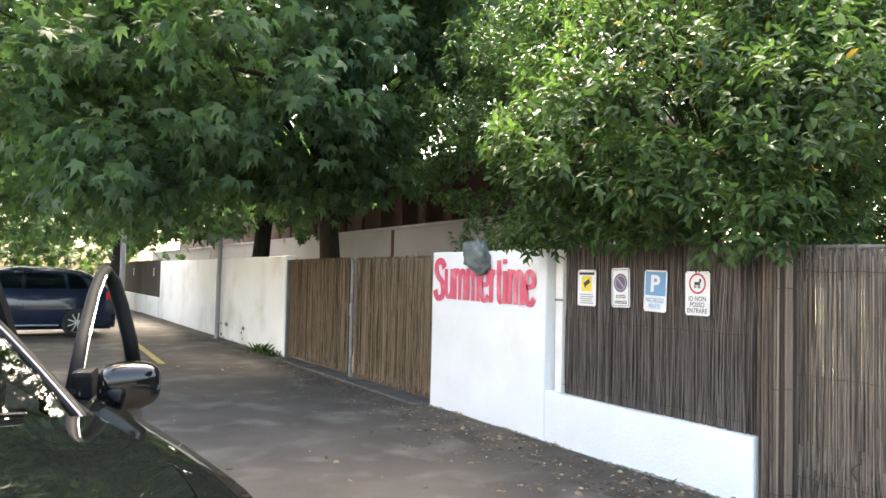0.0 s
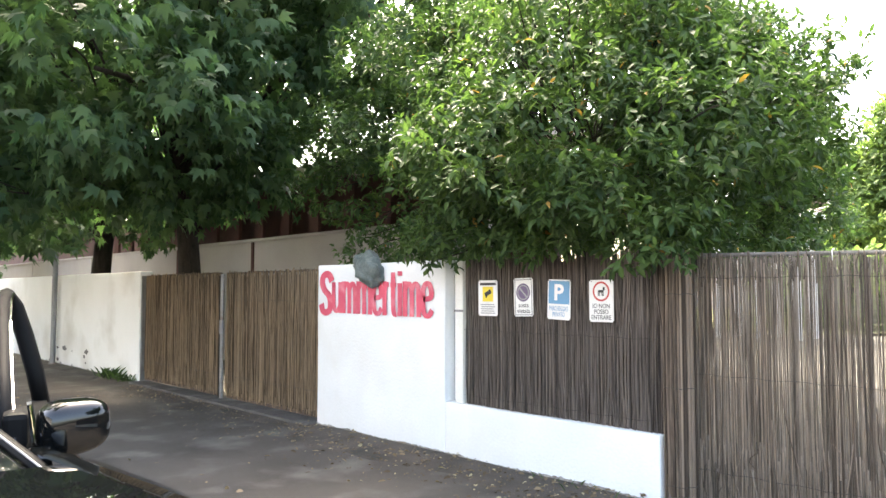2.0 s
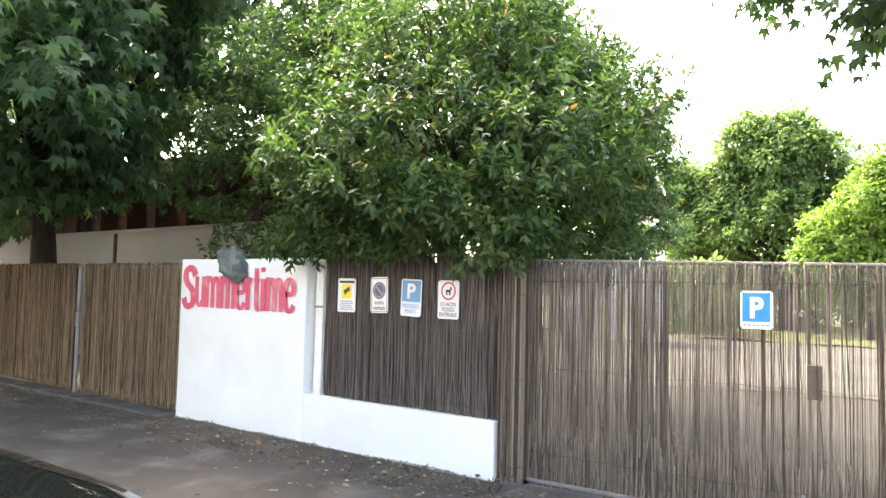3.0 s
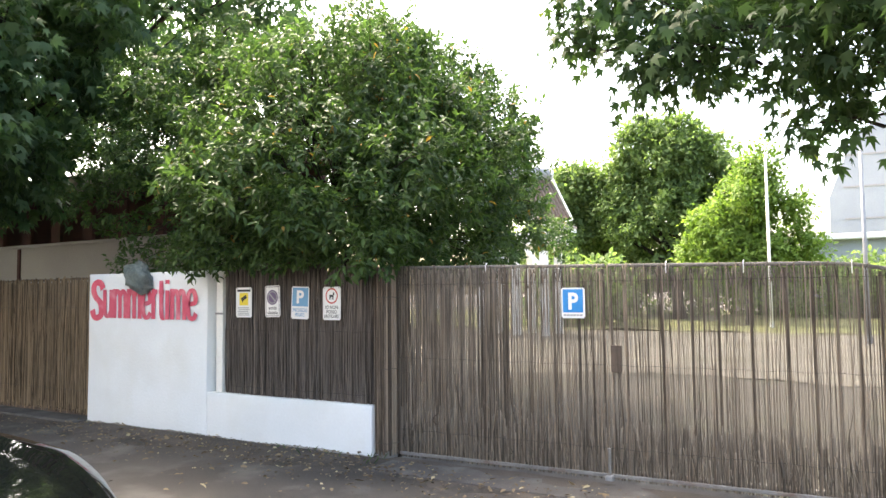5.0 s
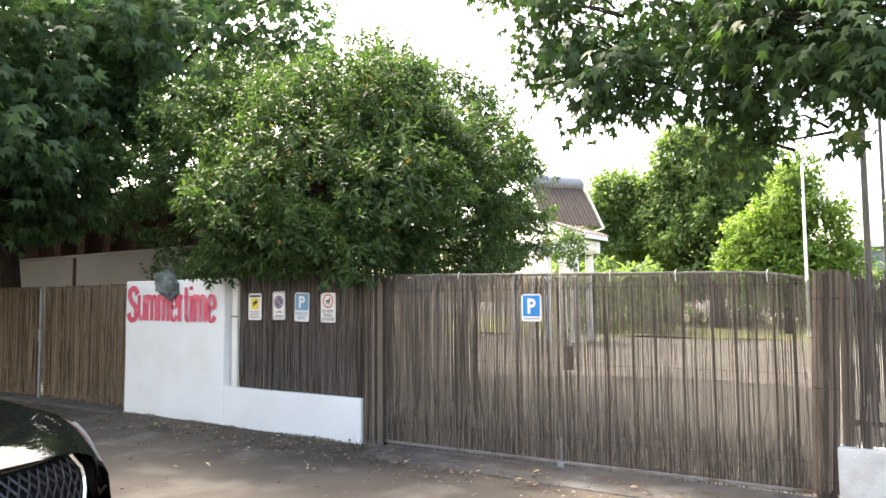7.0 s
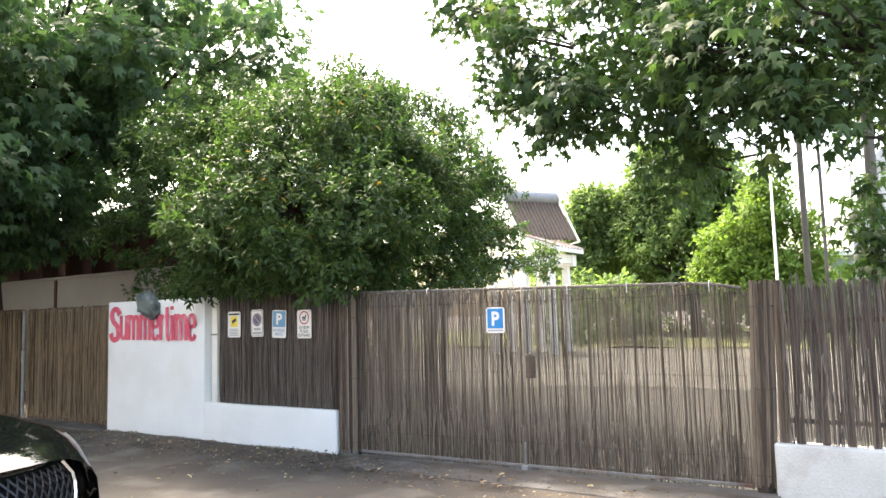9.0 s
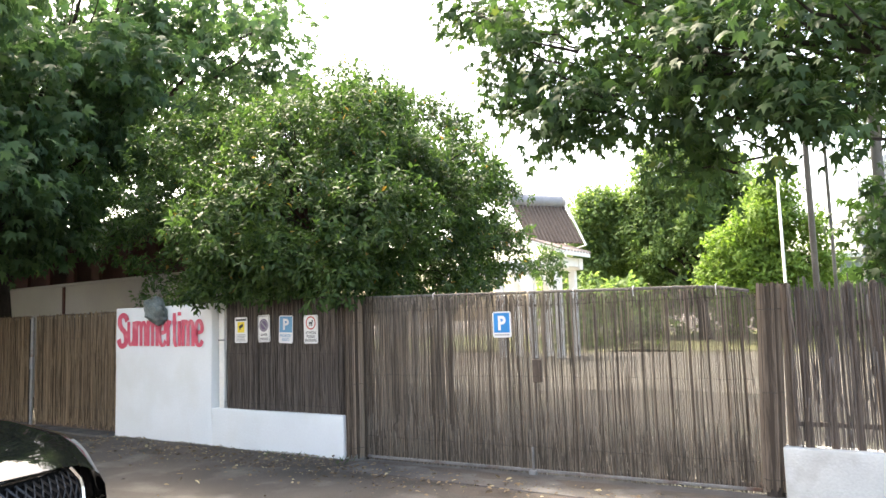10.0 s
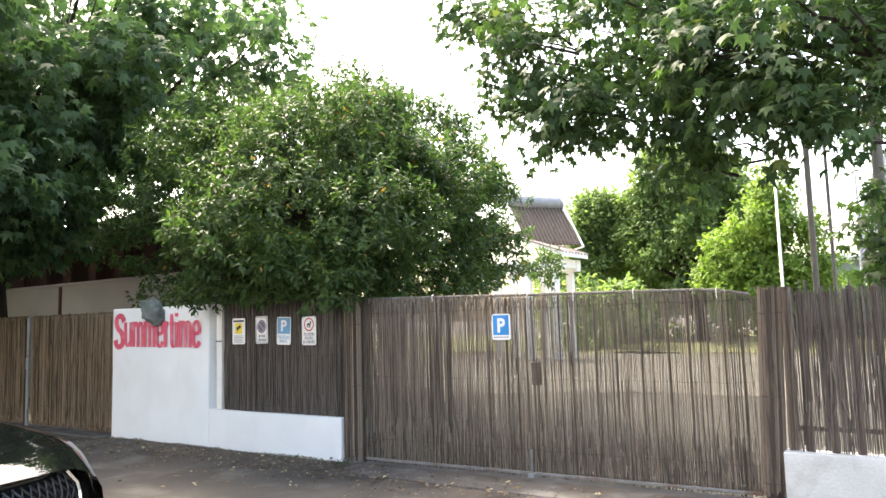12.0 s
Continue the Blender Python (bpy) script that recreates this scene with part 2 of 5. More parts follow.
def add_tube(bm, points, radii, sides=10, caps=True):
    """A tapered tube along points."""
    pts = [Vector(p) for p in points]
    rings = []
    for i, p in enumerate(pts):
        d = (pts[min(i + 1, len(pts) - 1)] - pts[max(i - 1, 0)]).normalized()
        a = d.orthogonal().normalized() if i == 0 else (rings_axis - d * rings_axis.dot(d)).normalized()
        rings_axis = a
        b = d.cross(a)
        r = radii[i] if isinstance(radii, (list, tuple)) else radii
        rings.append([bm.verts.new(p + (a * math.cos(2 * math.pi * k / sides) + b * math.sin(2 * math.pi * k / sides)) * r) for k in range(sides)])
    for r0, r1 in zip(rings, rings[1:]):
        for k in range(sides):
            bm.faces.new((r0[k], r0[(k + 1) % sides], r1[(k + 1) % sides], r1[k]))
    if caps:
        bm.faces.new(rings[0][::-1])
        bm.faces.new(rings[-1])
    return bm


def tube(points, radii, sides=10, caps=True):
    return add_tube(bmesh.new(), points, radii, sides, caps)


def raw_mesh(name, verts, faces, mat, smooth=False):
    """A mesh from arrays: verts n x 3 and faces n x k."""
    me = bpy.data.meshes.new(name)
    n, k = faces.shape
    me.vertices.add(len(verts))
    me.vertices.foreach_set("co", verts.astype(np.float32).ravel())
    me.loops.add(n * k)
    me.loops.foreach_set("vertex_index", faces.astype(np.int32).ravel())
    me.polygons.add(n)
    me.polygons.foreach_set("loop_start", np.arange(0, n * k, k, dtype=np.int32))
    me.polygons.foreach_set("loop_total", np.full(n, k, dtype=np.int32))
    if smooth:
        me.polygons.foreach_set("use_smooth", np.ones(n, dtype=bool))
    me.update(calc_edges=True)
    me.materials.append(mat)
    return me


def unit(a):
    return a / np.maximum(np.linalg.norm(a, axis=-1, keepdims=True), 1e-9)


# leaf outlines: along, across, lift
OVAL = (np.array([(0, 0, 0), (0.3, -0.25, 0.08), (0.68, -0.19, 0.04), (1, 0, -0.12), (0.68, 0.19, 0.04), (0.3, 0.25, 0.08), (0.5, 0, -0.02)], float),
        np.array([(0, 1, 6), (1, 2, 6), (2, 3, 6), (3, 4, 6), (4, 5, 6), (5, 0, 6)]))
PINNATE = (np.array([(0, 0, 0), (0.12, -0.1, 0.02), (0.3, -0.5, -0.12), (0.42, -0.1, 0.02), (0.62, -0.46, -0.14), (0.66, -0.08, 0.02), (1, 0, -0.18), (0.66, 0.08, 0.02), (0.62, 0.46, -0.14), (0.42, 0.1, 0.02), (0.3, 0.5, -0.12), (0.12, 0.1, 0.02)], float),
           np.array([(0, 1, 11), (1, 2, 3), (3, 4, 5), (5, 6, 7), (7, 8, 9), (9, 10, 11), (1, 3, 9), (1, 9, 11), (3, 5, 7), (3, 7, 9)]))


def palm(width):
    """A leaf of five pointed lobes spread like fingers and joined at their feet."""
    v, f = [(0, 0, 0)], []
    tips = ((-1.35, 0.5), (-0.68, 0.8), (0, 1.0), (0.68, 0.8), (1.35, 0.5))
    for t, r in tips:
        v += [(0.42 * r * math.cos(t + e) if e else r * math.cos(t), 0.42 * r * math.sin(t + e) if e else r * math.sin(t), -0.03 if e else -0.2 * r) for e in (-width, 0, width)]
    for k in range(5):
        o = 1 + 3 * k
        f += [(0, o, o + 2), (o, o + 1, o + 2)]
    return np.array(v, float), np.array(f)


PALM = palm(0.4)
LANCE = (np.array([(0, 0, 0), (0.3, -0.2, 0.06), (0.68, -0.16, 0.02), (1, 0, -0.2), (0.68, 0.16, 0.02), (0.3, 0.2, 0.06), (0.5, 0, -0.04)], float), OVAL[1])


def leaf_mesh(name, base, along, up, size, mat, outline):
    """One mesh of leaves: base points, growing directions, rough upward sides and lengths."""
    shape, faces = outline
    a = unit(along)
    s = unit(np.cross(a, up))
    u = np.cross(s, a)
    k = len(shape)
    v = base[:, None, :] + size[:, None, None] * (shape[None, :, 0:1] * a[:, None, :] + shape[None, :, 1:2] * s[:, None, :] + shape[None, :, 2:3] * u[:, None, :])
    f = (np.arange(len(base))[:, None, None] * k + faces[None]).reshape(-1, 3)
    return raw_mesh(name, v.reshape(-1, 3), f, mat)


def crown_points(rng, lobes, count, shell=0.62, hole=0.12, freq=0.9):
    """Twig places in the outer part of a heap of ellipsoids, with gaps by noise; and their outward directions."""
    lobes = np.array(lobes, float)
    c, r = lobes[:, :3], lobes[:, 3:]
    w = (r[:, 0] * r[:, 1] + r[:, 1] * r[:, 2] + r[:, 0] * r[:, 2])
    pick = rng.choice(len(lobes), count * 3, p=w / w.sum())
    d = unit(rng.normal(size=(count * 3, 3)))
    depth = shell + (1.06 - shell) * rng.random((count * 3, 1)) ** 0.6
    wave = np.array([noise.noise(Vector(v) * 2.6 + Vector((7 * k, 0, 0))) for v, k in zip(d, pick)])[:, None]
    p = c[pick] + d * depth * (1 + 0.22 * wave) * r[pick]
    q = np.linalg.norm((p[:, None, :] - c[None]) / r[None], axis=2)
    q[np.arange(len(p)), pick] = 9
    keep = q.min(axis=1) > shell - 0.05
    p, d = p[keep], unit(d[keep] / r[pick[keep]])
    ok = np.array([noise.noise(Vector(v) * freq) + 0.5 * noise.noise(Vector(v) * freq * 2.7) > -0.55 + hole for v in p])
    return p[ok][:count], d[ok][:count]


def clumps(seed, lobes, each=7, size=0.36, shrink=0.86):
    """Breaks smooth lobes up into a heap of smaller clumps on their surfaces."""
    g = np.random.default_rng(seed)
    out = []
    for l in lobes:
        c, r = np.array(l[:3], float), np.array(l[3:], float)
        out.append((*c, *(r * shrink)))
        for d in unit(g.normal(size=(each, 3))):
            s = size * (0.75 + 0.5 * g.random())
            out.append((*(c + d * r * (1 - 0.55 * s)), *(r.mean() * s * np.array([1.1, 1.1, 0.85]))))
    return out


def crown(rng, name, lobes, twigs, per, size, mat, outline, parent, droop=0.35, spread=0.22, shell=0.62, hole=0.12, freq=0.9, label="", floor=None, whorl=False):
    """A crown of many single leaves on twigs."""
    p, d = crown_points(rng, lobes, twigs, shell, hole, freq)
    if floor is not None:
        ok = p[:, 2] > floor + 0.15 * rng.random(len(p))
        p, d = p[ok], d[ok]
    n = len(p)
    twig = unit(d + rng.normal(size=(n, 3)) * 0.5 + np.array([0, 0, 0.15]))
    k = np.tile(np.arange(per) / per, n)
    pi = np.repeat(np.arange(n), per)
    base = p[pi] + twig[pi] * (k[:, None] * spread) + rng.normal(size=(n * per, 3)) * spread * 0.22
    side = unit(rng.normal(size=(n * per, 3)))
    along = unit(twig[pi] * 0.7 + side * 0.9 + np.array([0, 0, -droop]))
    if whorl:   # leaves in rosettes round the shoot ends, hanging outwards
        twig = unit(d * 0.7 + rng.normal(size=(n, 3)) * 0.35 + np.array([0, 0, 0.55]))
        ref = unit(np.cross(twig, np.array([0.31, 0.17, 0.93])))
        other = np.cross(twig, ref)
        a = (np.tile(np.arange(per), n) * 2.4 + np.repeat(rng.uniform(0, 6.28, n), per))[:, None]
        out = ref[pi] * np.cos(a) + other[pi] * np.sin(a)
        k = k[:, None]
        base = p[pi] + twig[pi] * (k * spread) + rng.normal(size=(n * per, 3)) * 0.012
        along = unit(out * (1.0 - 0.45 * k) + twig[pi] * (0.15 + 0.75 * k) + np.array([0, 0, -droop]) * (1.2 - k) + rng.normal(size=(n * per, 3)) * 0.16)
    up = unit(np.array([0, 0, 1.0]) + d[pi] * 0.6 + rng.normal(size=(n * per, 3)) * 0.35)
    s = size * (0.65 + 0.6 * rng.random(n * per))
    ob = new(name, leaf_mesh(name, base, along, up, s, mat, outline))
    ob.parent = parent
    tagged(ob, label)
    return p, twig


def limbs(rng, start, ends, r0, r1, sides=7, wobble=0.25):
    """Branches from start to each end in one mesh, each bent a little."""
    bm = bmesh.new()
    for e in ends:
        s, e = Vector(start), Vector(e)
        pts, n = [], 6
        for i in range(n + 1):
            t = i / n
            p = s.lerp(e, t) + Vector(rng.normal(size=3)) * wobble * math.sin(math.pi * t) * 0.5
            p.z += 0.12 * (e - s).length * math.sin(math.pi * t)
            pts.append(p)
        add_tube(bm, pts, [r0 + (r1 - r0) * (i / n) ** 0.8 for i in range(n + 1)], sides)
    return bm


def twig_sticks(rng, points, hub, count, mat, parent, name="twig", r=0.006, reach=0.8):
    """Thin sticks that run from inside the crown out to some of the leaf clusters."""
    bm = bmesh.new()
    idx = rng.choice(len(points), min(count, len(points)), replace=False)
    for i in idx:
        e = Vector(points[i])
        s = e.lerp(Vector(hub), min(0.9, reach / max(0.1, (e - Vector(hub)).length)))
        mid = s.lerp(e, 0.5) + Vector(rng.normal(size=3)) * 0.06
        add_tube(bm, [s, mid, e], [r * 1.8, r * 1.3, r * 0.6], 4, False)
    return tagged(part(name, bm, mat, parent), "", "", "", "stuff")


def text_mesh(body, width, height, offset=0.0, depth=0.003):
    """Lettering fitted to a box width x height, its lower left corner at the origin, as a bmesh in the plane x, y."""
    cu = bpy.data.curves.new("lettering", "FONT")
    cu.body, cu.offset, cu.extrude, cu.resolution_u = body, offset, 0.01, 4
    cu.align_x = "CENTER"
    cu.space_line = 0.9
    ob = new("lettering_source", cu)
    me = bpy.data.meshes.new_from_object(ob.evaluated_get(bpy.context.evaluated_depsgraph_get()))
    bpy.data.objects.remove(ob)
    bm = bmesh.new()
    bm.from_mesh(me)
    bpy.data.meshes.remove(me)
    xs, ys = [v.co.x for v in bm.verts], [v.co.y for v in bm.verts]
    for v in bm.verts:
        v.co.x = (v.co.x - min(xs)) / (max(xs) - min(xs)) * width
        v.co.y = (v.co.y - min(ys)) / (max(ys) - min(ys)) * height
        v.co.z = depth if v.co.z > 0 else 0.0
    return bm


def facing(x, y, z):
    """A frame on a wall that faces the street: its x runs towards -y, its y up and its z out towards -x."""
    return Matrix(((0, 0, -1, x), (-1, 0, 0, y), (0, 1, 0, z), (0, 0, 0, 1)))


# ---- ground ----
def sheet(x0, x1, y0, y1, z, nx, ny, rough=0.0):
    bm = bmesh.new()
    g = [[bm.verts.new((x0 + (x1 - x0) * i / nx, y0 + (y1 - y0) * j / ny, z + rough * noise.noise(Vector((x0 + (x1 - x0) * i / nx, y0 + (y1 - y0) * j / ny, z)) * 0.7))) for j in range(ny + 1)] for i in range(nx + 1)]
    for i in range(nx):
        for j in range(ny):
            bm.faces.new((g[i][j], g[i + 1][j], g[i + 1][j + 1], g[i][j + 1]))
    return bm


structure("ground", sheet(-900, 900, -900, 900, -0.03, 20, 20), DIRT, "bare brown earth reaching to the horizon", "ground")
structure("road", sheet(-9, 5.62, -40, 90, 0.0, 24, 130, 0.012), ASPHALT, "worn grey asphalt street beside the fence", "road", True)


def verge():
    """A ragged strip of dirt at the foot of the wall."""
    bm = bmesh.new()
    rows = []
    for j in range(260):
        y = -6 + j * 0.14
        w = 0.75 + 0.45 * noise.noise(Vector((y * 0.5, 3, 0))) + 0.2 * noise.noise(Vector((y * 2.1, 8, 0)))
        if y > 7.6:
            w *= 0.62
        rows.append([bm.verts.new((5.5 - w * k / 4, y, 0.012 + 0.028 * (1 - k / 4) + 0.012 * noise.noise(Vector((y * 2, k, 0))) - (0.03 if k == 4 else 0))) for k in range(5)])
    for a, b in zip(rows, rows[1:]):
        for k in range(4):
            bm.faces.new((a[k], a[k + 1], b[k + 1], b[k]))
    return bm


structure("verge", verge(), DIRT, "dark dirt and grit along the foot of the wall", "ground", True)
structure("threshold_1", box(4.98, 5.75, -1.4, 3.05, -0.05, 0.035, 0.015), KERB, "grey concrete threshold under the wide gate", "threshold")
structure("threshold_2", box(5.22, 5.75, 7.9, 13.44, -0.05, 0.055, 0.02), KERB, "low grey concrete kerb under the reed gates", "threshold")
structure("yard_ground", sheet(5.78, 29, -30, 12, 0.0, 40, 40, 0.012), YARDSHADED, "dull brown yard soil, darkened in colour for the shade behind the gate", "ground", True)


def sunlit_gravel():
    """A pale gravel band for the sunlit part of the yard, with ragged sides, laid over the soil."""
    bm = bmesh.new()
    rows = []
    for j in range(120):
        y = -30 + 41.9 * j / 119
        a = 13.5 + 1.2 * noise.noise(Vector((y * 0.25, 1, 0))) + 0.5 * noise.noise(Vector((y * 1.1, 5, 0)))
        rows.append([bm.verts.new((a + (28.9 - a) * k / 20, y, 0.018)) for k in range(21)])
    for p, q in zip(rows, rows[1:]):
        for k in range(20):
            bm.faces.new((p[k], p[k + 1], q[k + 1], q[k]))
    return bm


structure("yard_sunlit", sunlit_gravel(), GRAVEL, "pale gravel band, its colour standing for the sunlit part of the yard", "ground", True)
structure("yard_grass", sheet(29, 60, -40, 40, 0.03, 30, 40, 0.2), GRASS, "dry yellow-green grass behind the yard", "ground", True)
structure("garden_ground", sheet(5.62, 29, 12, 60, 0.0, 12, 30, 0.05), DIRT, "shaded brown garden soil", "ground", True)


def road_line():
    bm = bmesh.new()
    rows = []
    for j in range(14):
        y = 13.4 + j * 0.42
        c = 3.2 + 0.015 * j
        rows.append([bm.verts.new((c + s * (0.06 + 0.012 * noise.noise(Vector((y * 3, s, 0)))), y, 0.016)) for s in (-1, 1)])
    for a, b in zip(rows, rows[1:]):
        bm.faces.new((a[0], a[1], b[1], b[0]))
    return bm


structure("road_marking", road_line(), YELLOWLINE, "worn yellow line painted on the asphalt", "marking")


# ---- street wall ----
def rough_block(x0, x1, y0, y1, z0, z1, step=0.16, wave=0.006):
    """A rendered wall block with softly uneven faces and rounded edges."""
    bm = box(x0, x1, y0, y1, z0, z1, 0.014)
    cuts = max(1, int((y1 - y0) / step / 4))
    long = [e for e in bm.edges if abs(e.verts[0].co.y - e.verts[1].co.y) > 0.6 * (y1 - y0)]
    bmesh.ops.subdivide_edges(bm, edges=long, cuts=cuts, use_grid_fill=True)
    tall = [e for e in bm.edges if abs(e.verts[0].co.z - e.verts[1].co.z) > 0.6 * (z1 - z0)]
    bmesh.ops.subdivide_edges(bm, edges=tall, cuts=5, use_grid_fill=True)
    for v in bm.verts:
        v.co.x += wave * noise.noise(v.co * 1.7)
        if v.co.z > z1 - 0.05:
            v.co.z += wave * 1.3 * noise.noise(v.co * 2.3 + Vector((5, 0, 0)))
    return bm


W = 5.4
wall_sign = structure("wall_1", rough_block(W, W + 0.2, 5.63, 7.87, -0.05, 1.935), WHITEWASH, "whitewashed rendered wall with pink painted lettering", "wall", True)
structure("wall_2", rough_block(W, W + 0.2, 3.285, 5.628, -0.05, 0.535), WHITEWASH, "low whitewashed wall under a reed panel", "wall", True)
structure("wall_3", rough_block(W + 0.13, W + 0.2, 5.515, 5.627, 0.54, 1.925), WHITEWASH, "narrow whitewashed recess beside the reed panel", "wall", True)
board = thing("edge_board", "white painted upright board beside the reed panel", "board")
part("board", box(W + 0.03, W + 0.12, 5.41, 5.512, 0.537, 1.92, 0.006), WHITEPAINT, board)
part("strap", box(W + 0.022, W + 0.031, 5.4, 5.52, 1.42, 1.442, 0.002), STEEL, board, "thin rusty strap")
structure("wall_4", rough_block(W, W + 0.22, 13.47, 26.6, -0.05, 1.98), CREAM, "cream rendered garden wall with flaking foot", "wall", True)
structure("wall_5", rough_block(W - 0.02, W + 0.25, 26.61, 48, -0.05, 0.72), CREAM, "low cream wall carrying a dark fence", "wall", True)
structure("wall_6", rough_block(5.62, 5.82, -9.0, -1.37, -0.05, 0.455), OLDWHITE, "low whitewashed wall under a dark reed fence", "wall", True)

# painted letters as broad strokes: width, then each stroke's line in a box one high
LETTERS = {
    "S": (0.62, [[(0.6, 0.78), (0.5, 0.93), (0.3, 0.97), (0.12, 0.9), (0.08, 0.72), (0.22, 0.55), (0.46, 0.44), (0.56, 0.26), (0.5, 0.07), (0.3, 0.0), (0.12, 0.04), (0.04, 0.22)]]),
    "u": (0.52, [[(0.08, 0.76), (0.08, 0.2), (0.16, 0.06), (0.3, 0.07), (0.42, 0.2)], [(0.42, 0.76), (0.42, 0.02)]]),
    "m": (0.72, [[(0.08, 0.78), (0.08, 0.02)], [(0.08, 0.58), (0.2, 0.74), (0.33, 0.7), (0.36, 0.55), (0.36, 0.02)], [(0.36, 0.58), (0.48, 0.74), (0.6, 0.7), (0.64, 0.55), (0.64, 0.02)]]),
    "e": (0.5, [[(0.1, 0.4), (0.42, 0.42), (0.42, 0.6), (0.33, 0.73), (0.18, 0.73), (0.08, 0.6), (0.08, 0.2), (0.17, 0.05), (0.34, 0.05), (0.44, 0.18)]]),
    "r": (0.32, [[(0.08, 0.78), (0.08, 0.02)], [(0.08, 0.56), (0.16, 0.71), (0.27, 0.71)]]),
    "t": (0.32, [[(0.13, 0.98), (0.13, 0.14), (0.2, 0.04), (0.28, 0.06)], [(0.01, 0.7), (0.26, 0.7)]]),
    "i": (0.24, [[(0.1, 0.74), (0.1, 0.02)], [(0.1, 1.0), (0.1, 0.9)]]),
}


def painted_word(word, width, height):
    """Letters side by side as flat ribbons with uneven edges, each stroke a shade proud of the last."""
    bm = bmesh.new()
    total = sum(LETTERS[c][0] for c in word)
    k, x = width / total, 0.0
    level = 0.001
    for c in word:
        for line in LETTERS[c][1]:
            half = 0.13 if c == "S" else 0.086
            pts = [Vector(((x + a) * k, b * height)) for a, b in line]
            fine = []
            for a, b in zip(pts, pts[1:]):
                fine += [a.lerp(b, q / 4) for q in range(4)]
            fine.append(pts[-1])
            for _ in range(3):   # round the bends
                fine = [fine[0]] + [(a + b * 2 + c2) / 4 for a, b, c2 in zip(fine, fine[1:], fine[2:])] + [fine[-1]]
            edge = []
            for i, p in enumerate(fine):
                d = (fine[min(i + 1, len(fine) - 1)] - fine[max(i - 1, 0)]).normalized()
                h = half * k * (1 + 0.1 * noise.noise(Vector((p.x * 9, p.y * 9, level * 900))))
                h *= 0.78 + 0.34 * d.y * d.y
                edge.append([bm.verts.new((p.x - d.y * h * e, p.y + d.x * h * e, level)) for e in (1, -1)])
            for a, b in zip(edge, edge[1:]):
                bm.faces.new((a[0], a[1], b[1], b[0]))
            level += 0.0003
        x += LETTERS[c][0]
    return bm


bm = painted_word("Summertime", 2.02, 0.485)
for v in bm.verts:   # slight downward lean
    v.co.y += -0.02 * v.co.x / 2.04
letters = part("lettering", bm, PINKPAINT, wall_sign, "large hand-painted pink word Summertime")
letters.matrix_basis = facing(W - 0.008, 7.80, 1.365)


# flaked render and old patches low on the walls
def flakes(name, mat, spots, parent_label):
    bm = bmesh.new()
    for y, z, r in spots:
        ring = []
        for k in range(11):
            a = 2 * math.pi * k / 11
            q = r * (0.6 + 0.6 * random.random())
            ring.append(bm.verts.new((W - 0.0115, y + q * 1.5 * math.cos(a), max(0.03, z + q * 0.7 * math.sin(a)))))
        bm.faces.new(ring)
    return tagged(part(name, bm, mat), parent_label, "stain", "", "stuff")


flakes("flaked_render", CONCRETE, [(15.2 + 4 * random.random(), 0.06 + 0.4 * random.random() ** 2, 0.02 + 0.07 * random.random() ** 2) for k in range(16)], "grey patches where the wall render has flaked off")


def foot_stain(y0, y1, seed):
    """A ragged splash line of dirt along a wall's foot."""
    bm = bmesh.new()
    n = int((y1 - y0) / 0.025)
    low, high = [], []
    for k in range(n + 1):
        y = y0 + (y1 - y0) * k / n
        h = 0.018 + 0.03 * noise.noise(Vector((y * 1.1, seed, 0))) + 0.02 * noise.noise(Vector((y * 6, seed, 2))) + 0.016 * noise.noise(Vector((y * 27, seed, 4)))
        low.append(bm.verts.new((W - 0.012, y, 0.0)))
        high.append(bm.verts.new((W - 0.0105, y, 0.03 + max(0.004, h))))
    for k in range(n):
        bm.faces.new((low[k], low[k + 1], high[k + 1], high[k]))
    return tagged(part("foot_stain", bm, SPLASH), "grey dirt splashed along the wall foot", "stain", "", "stuff")


foot_stain(5.64, 7.86, 1.0)
foot_stain(3.3, 5.62, 2.0)
foot_stain(13.48, 20.0, 3.0)


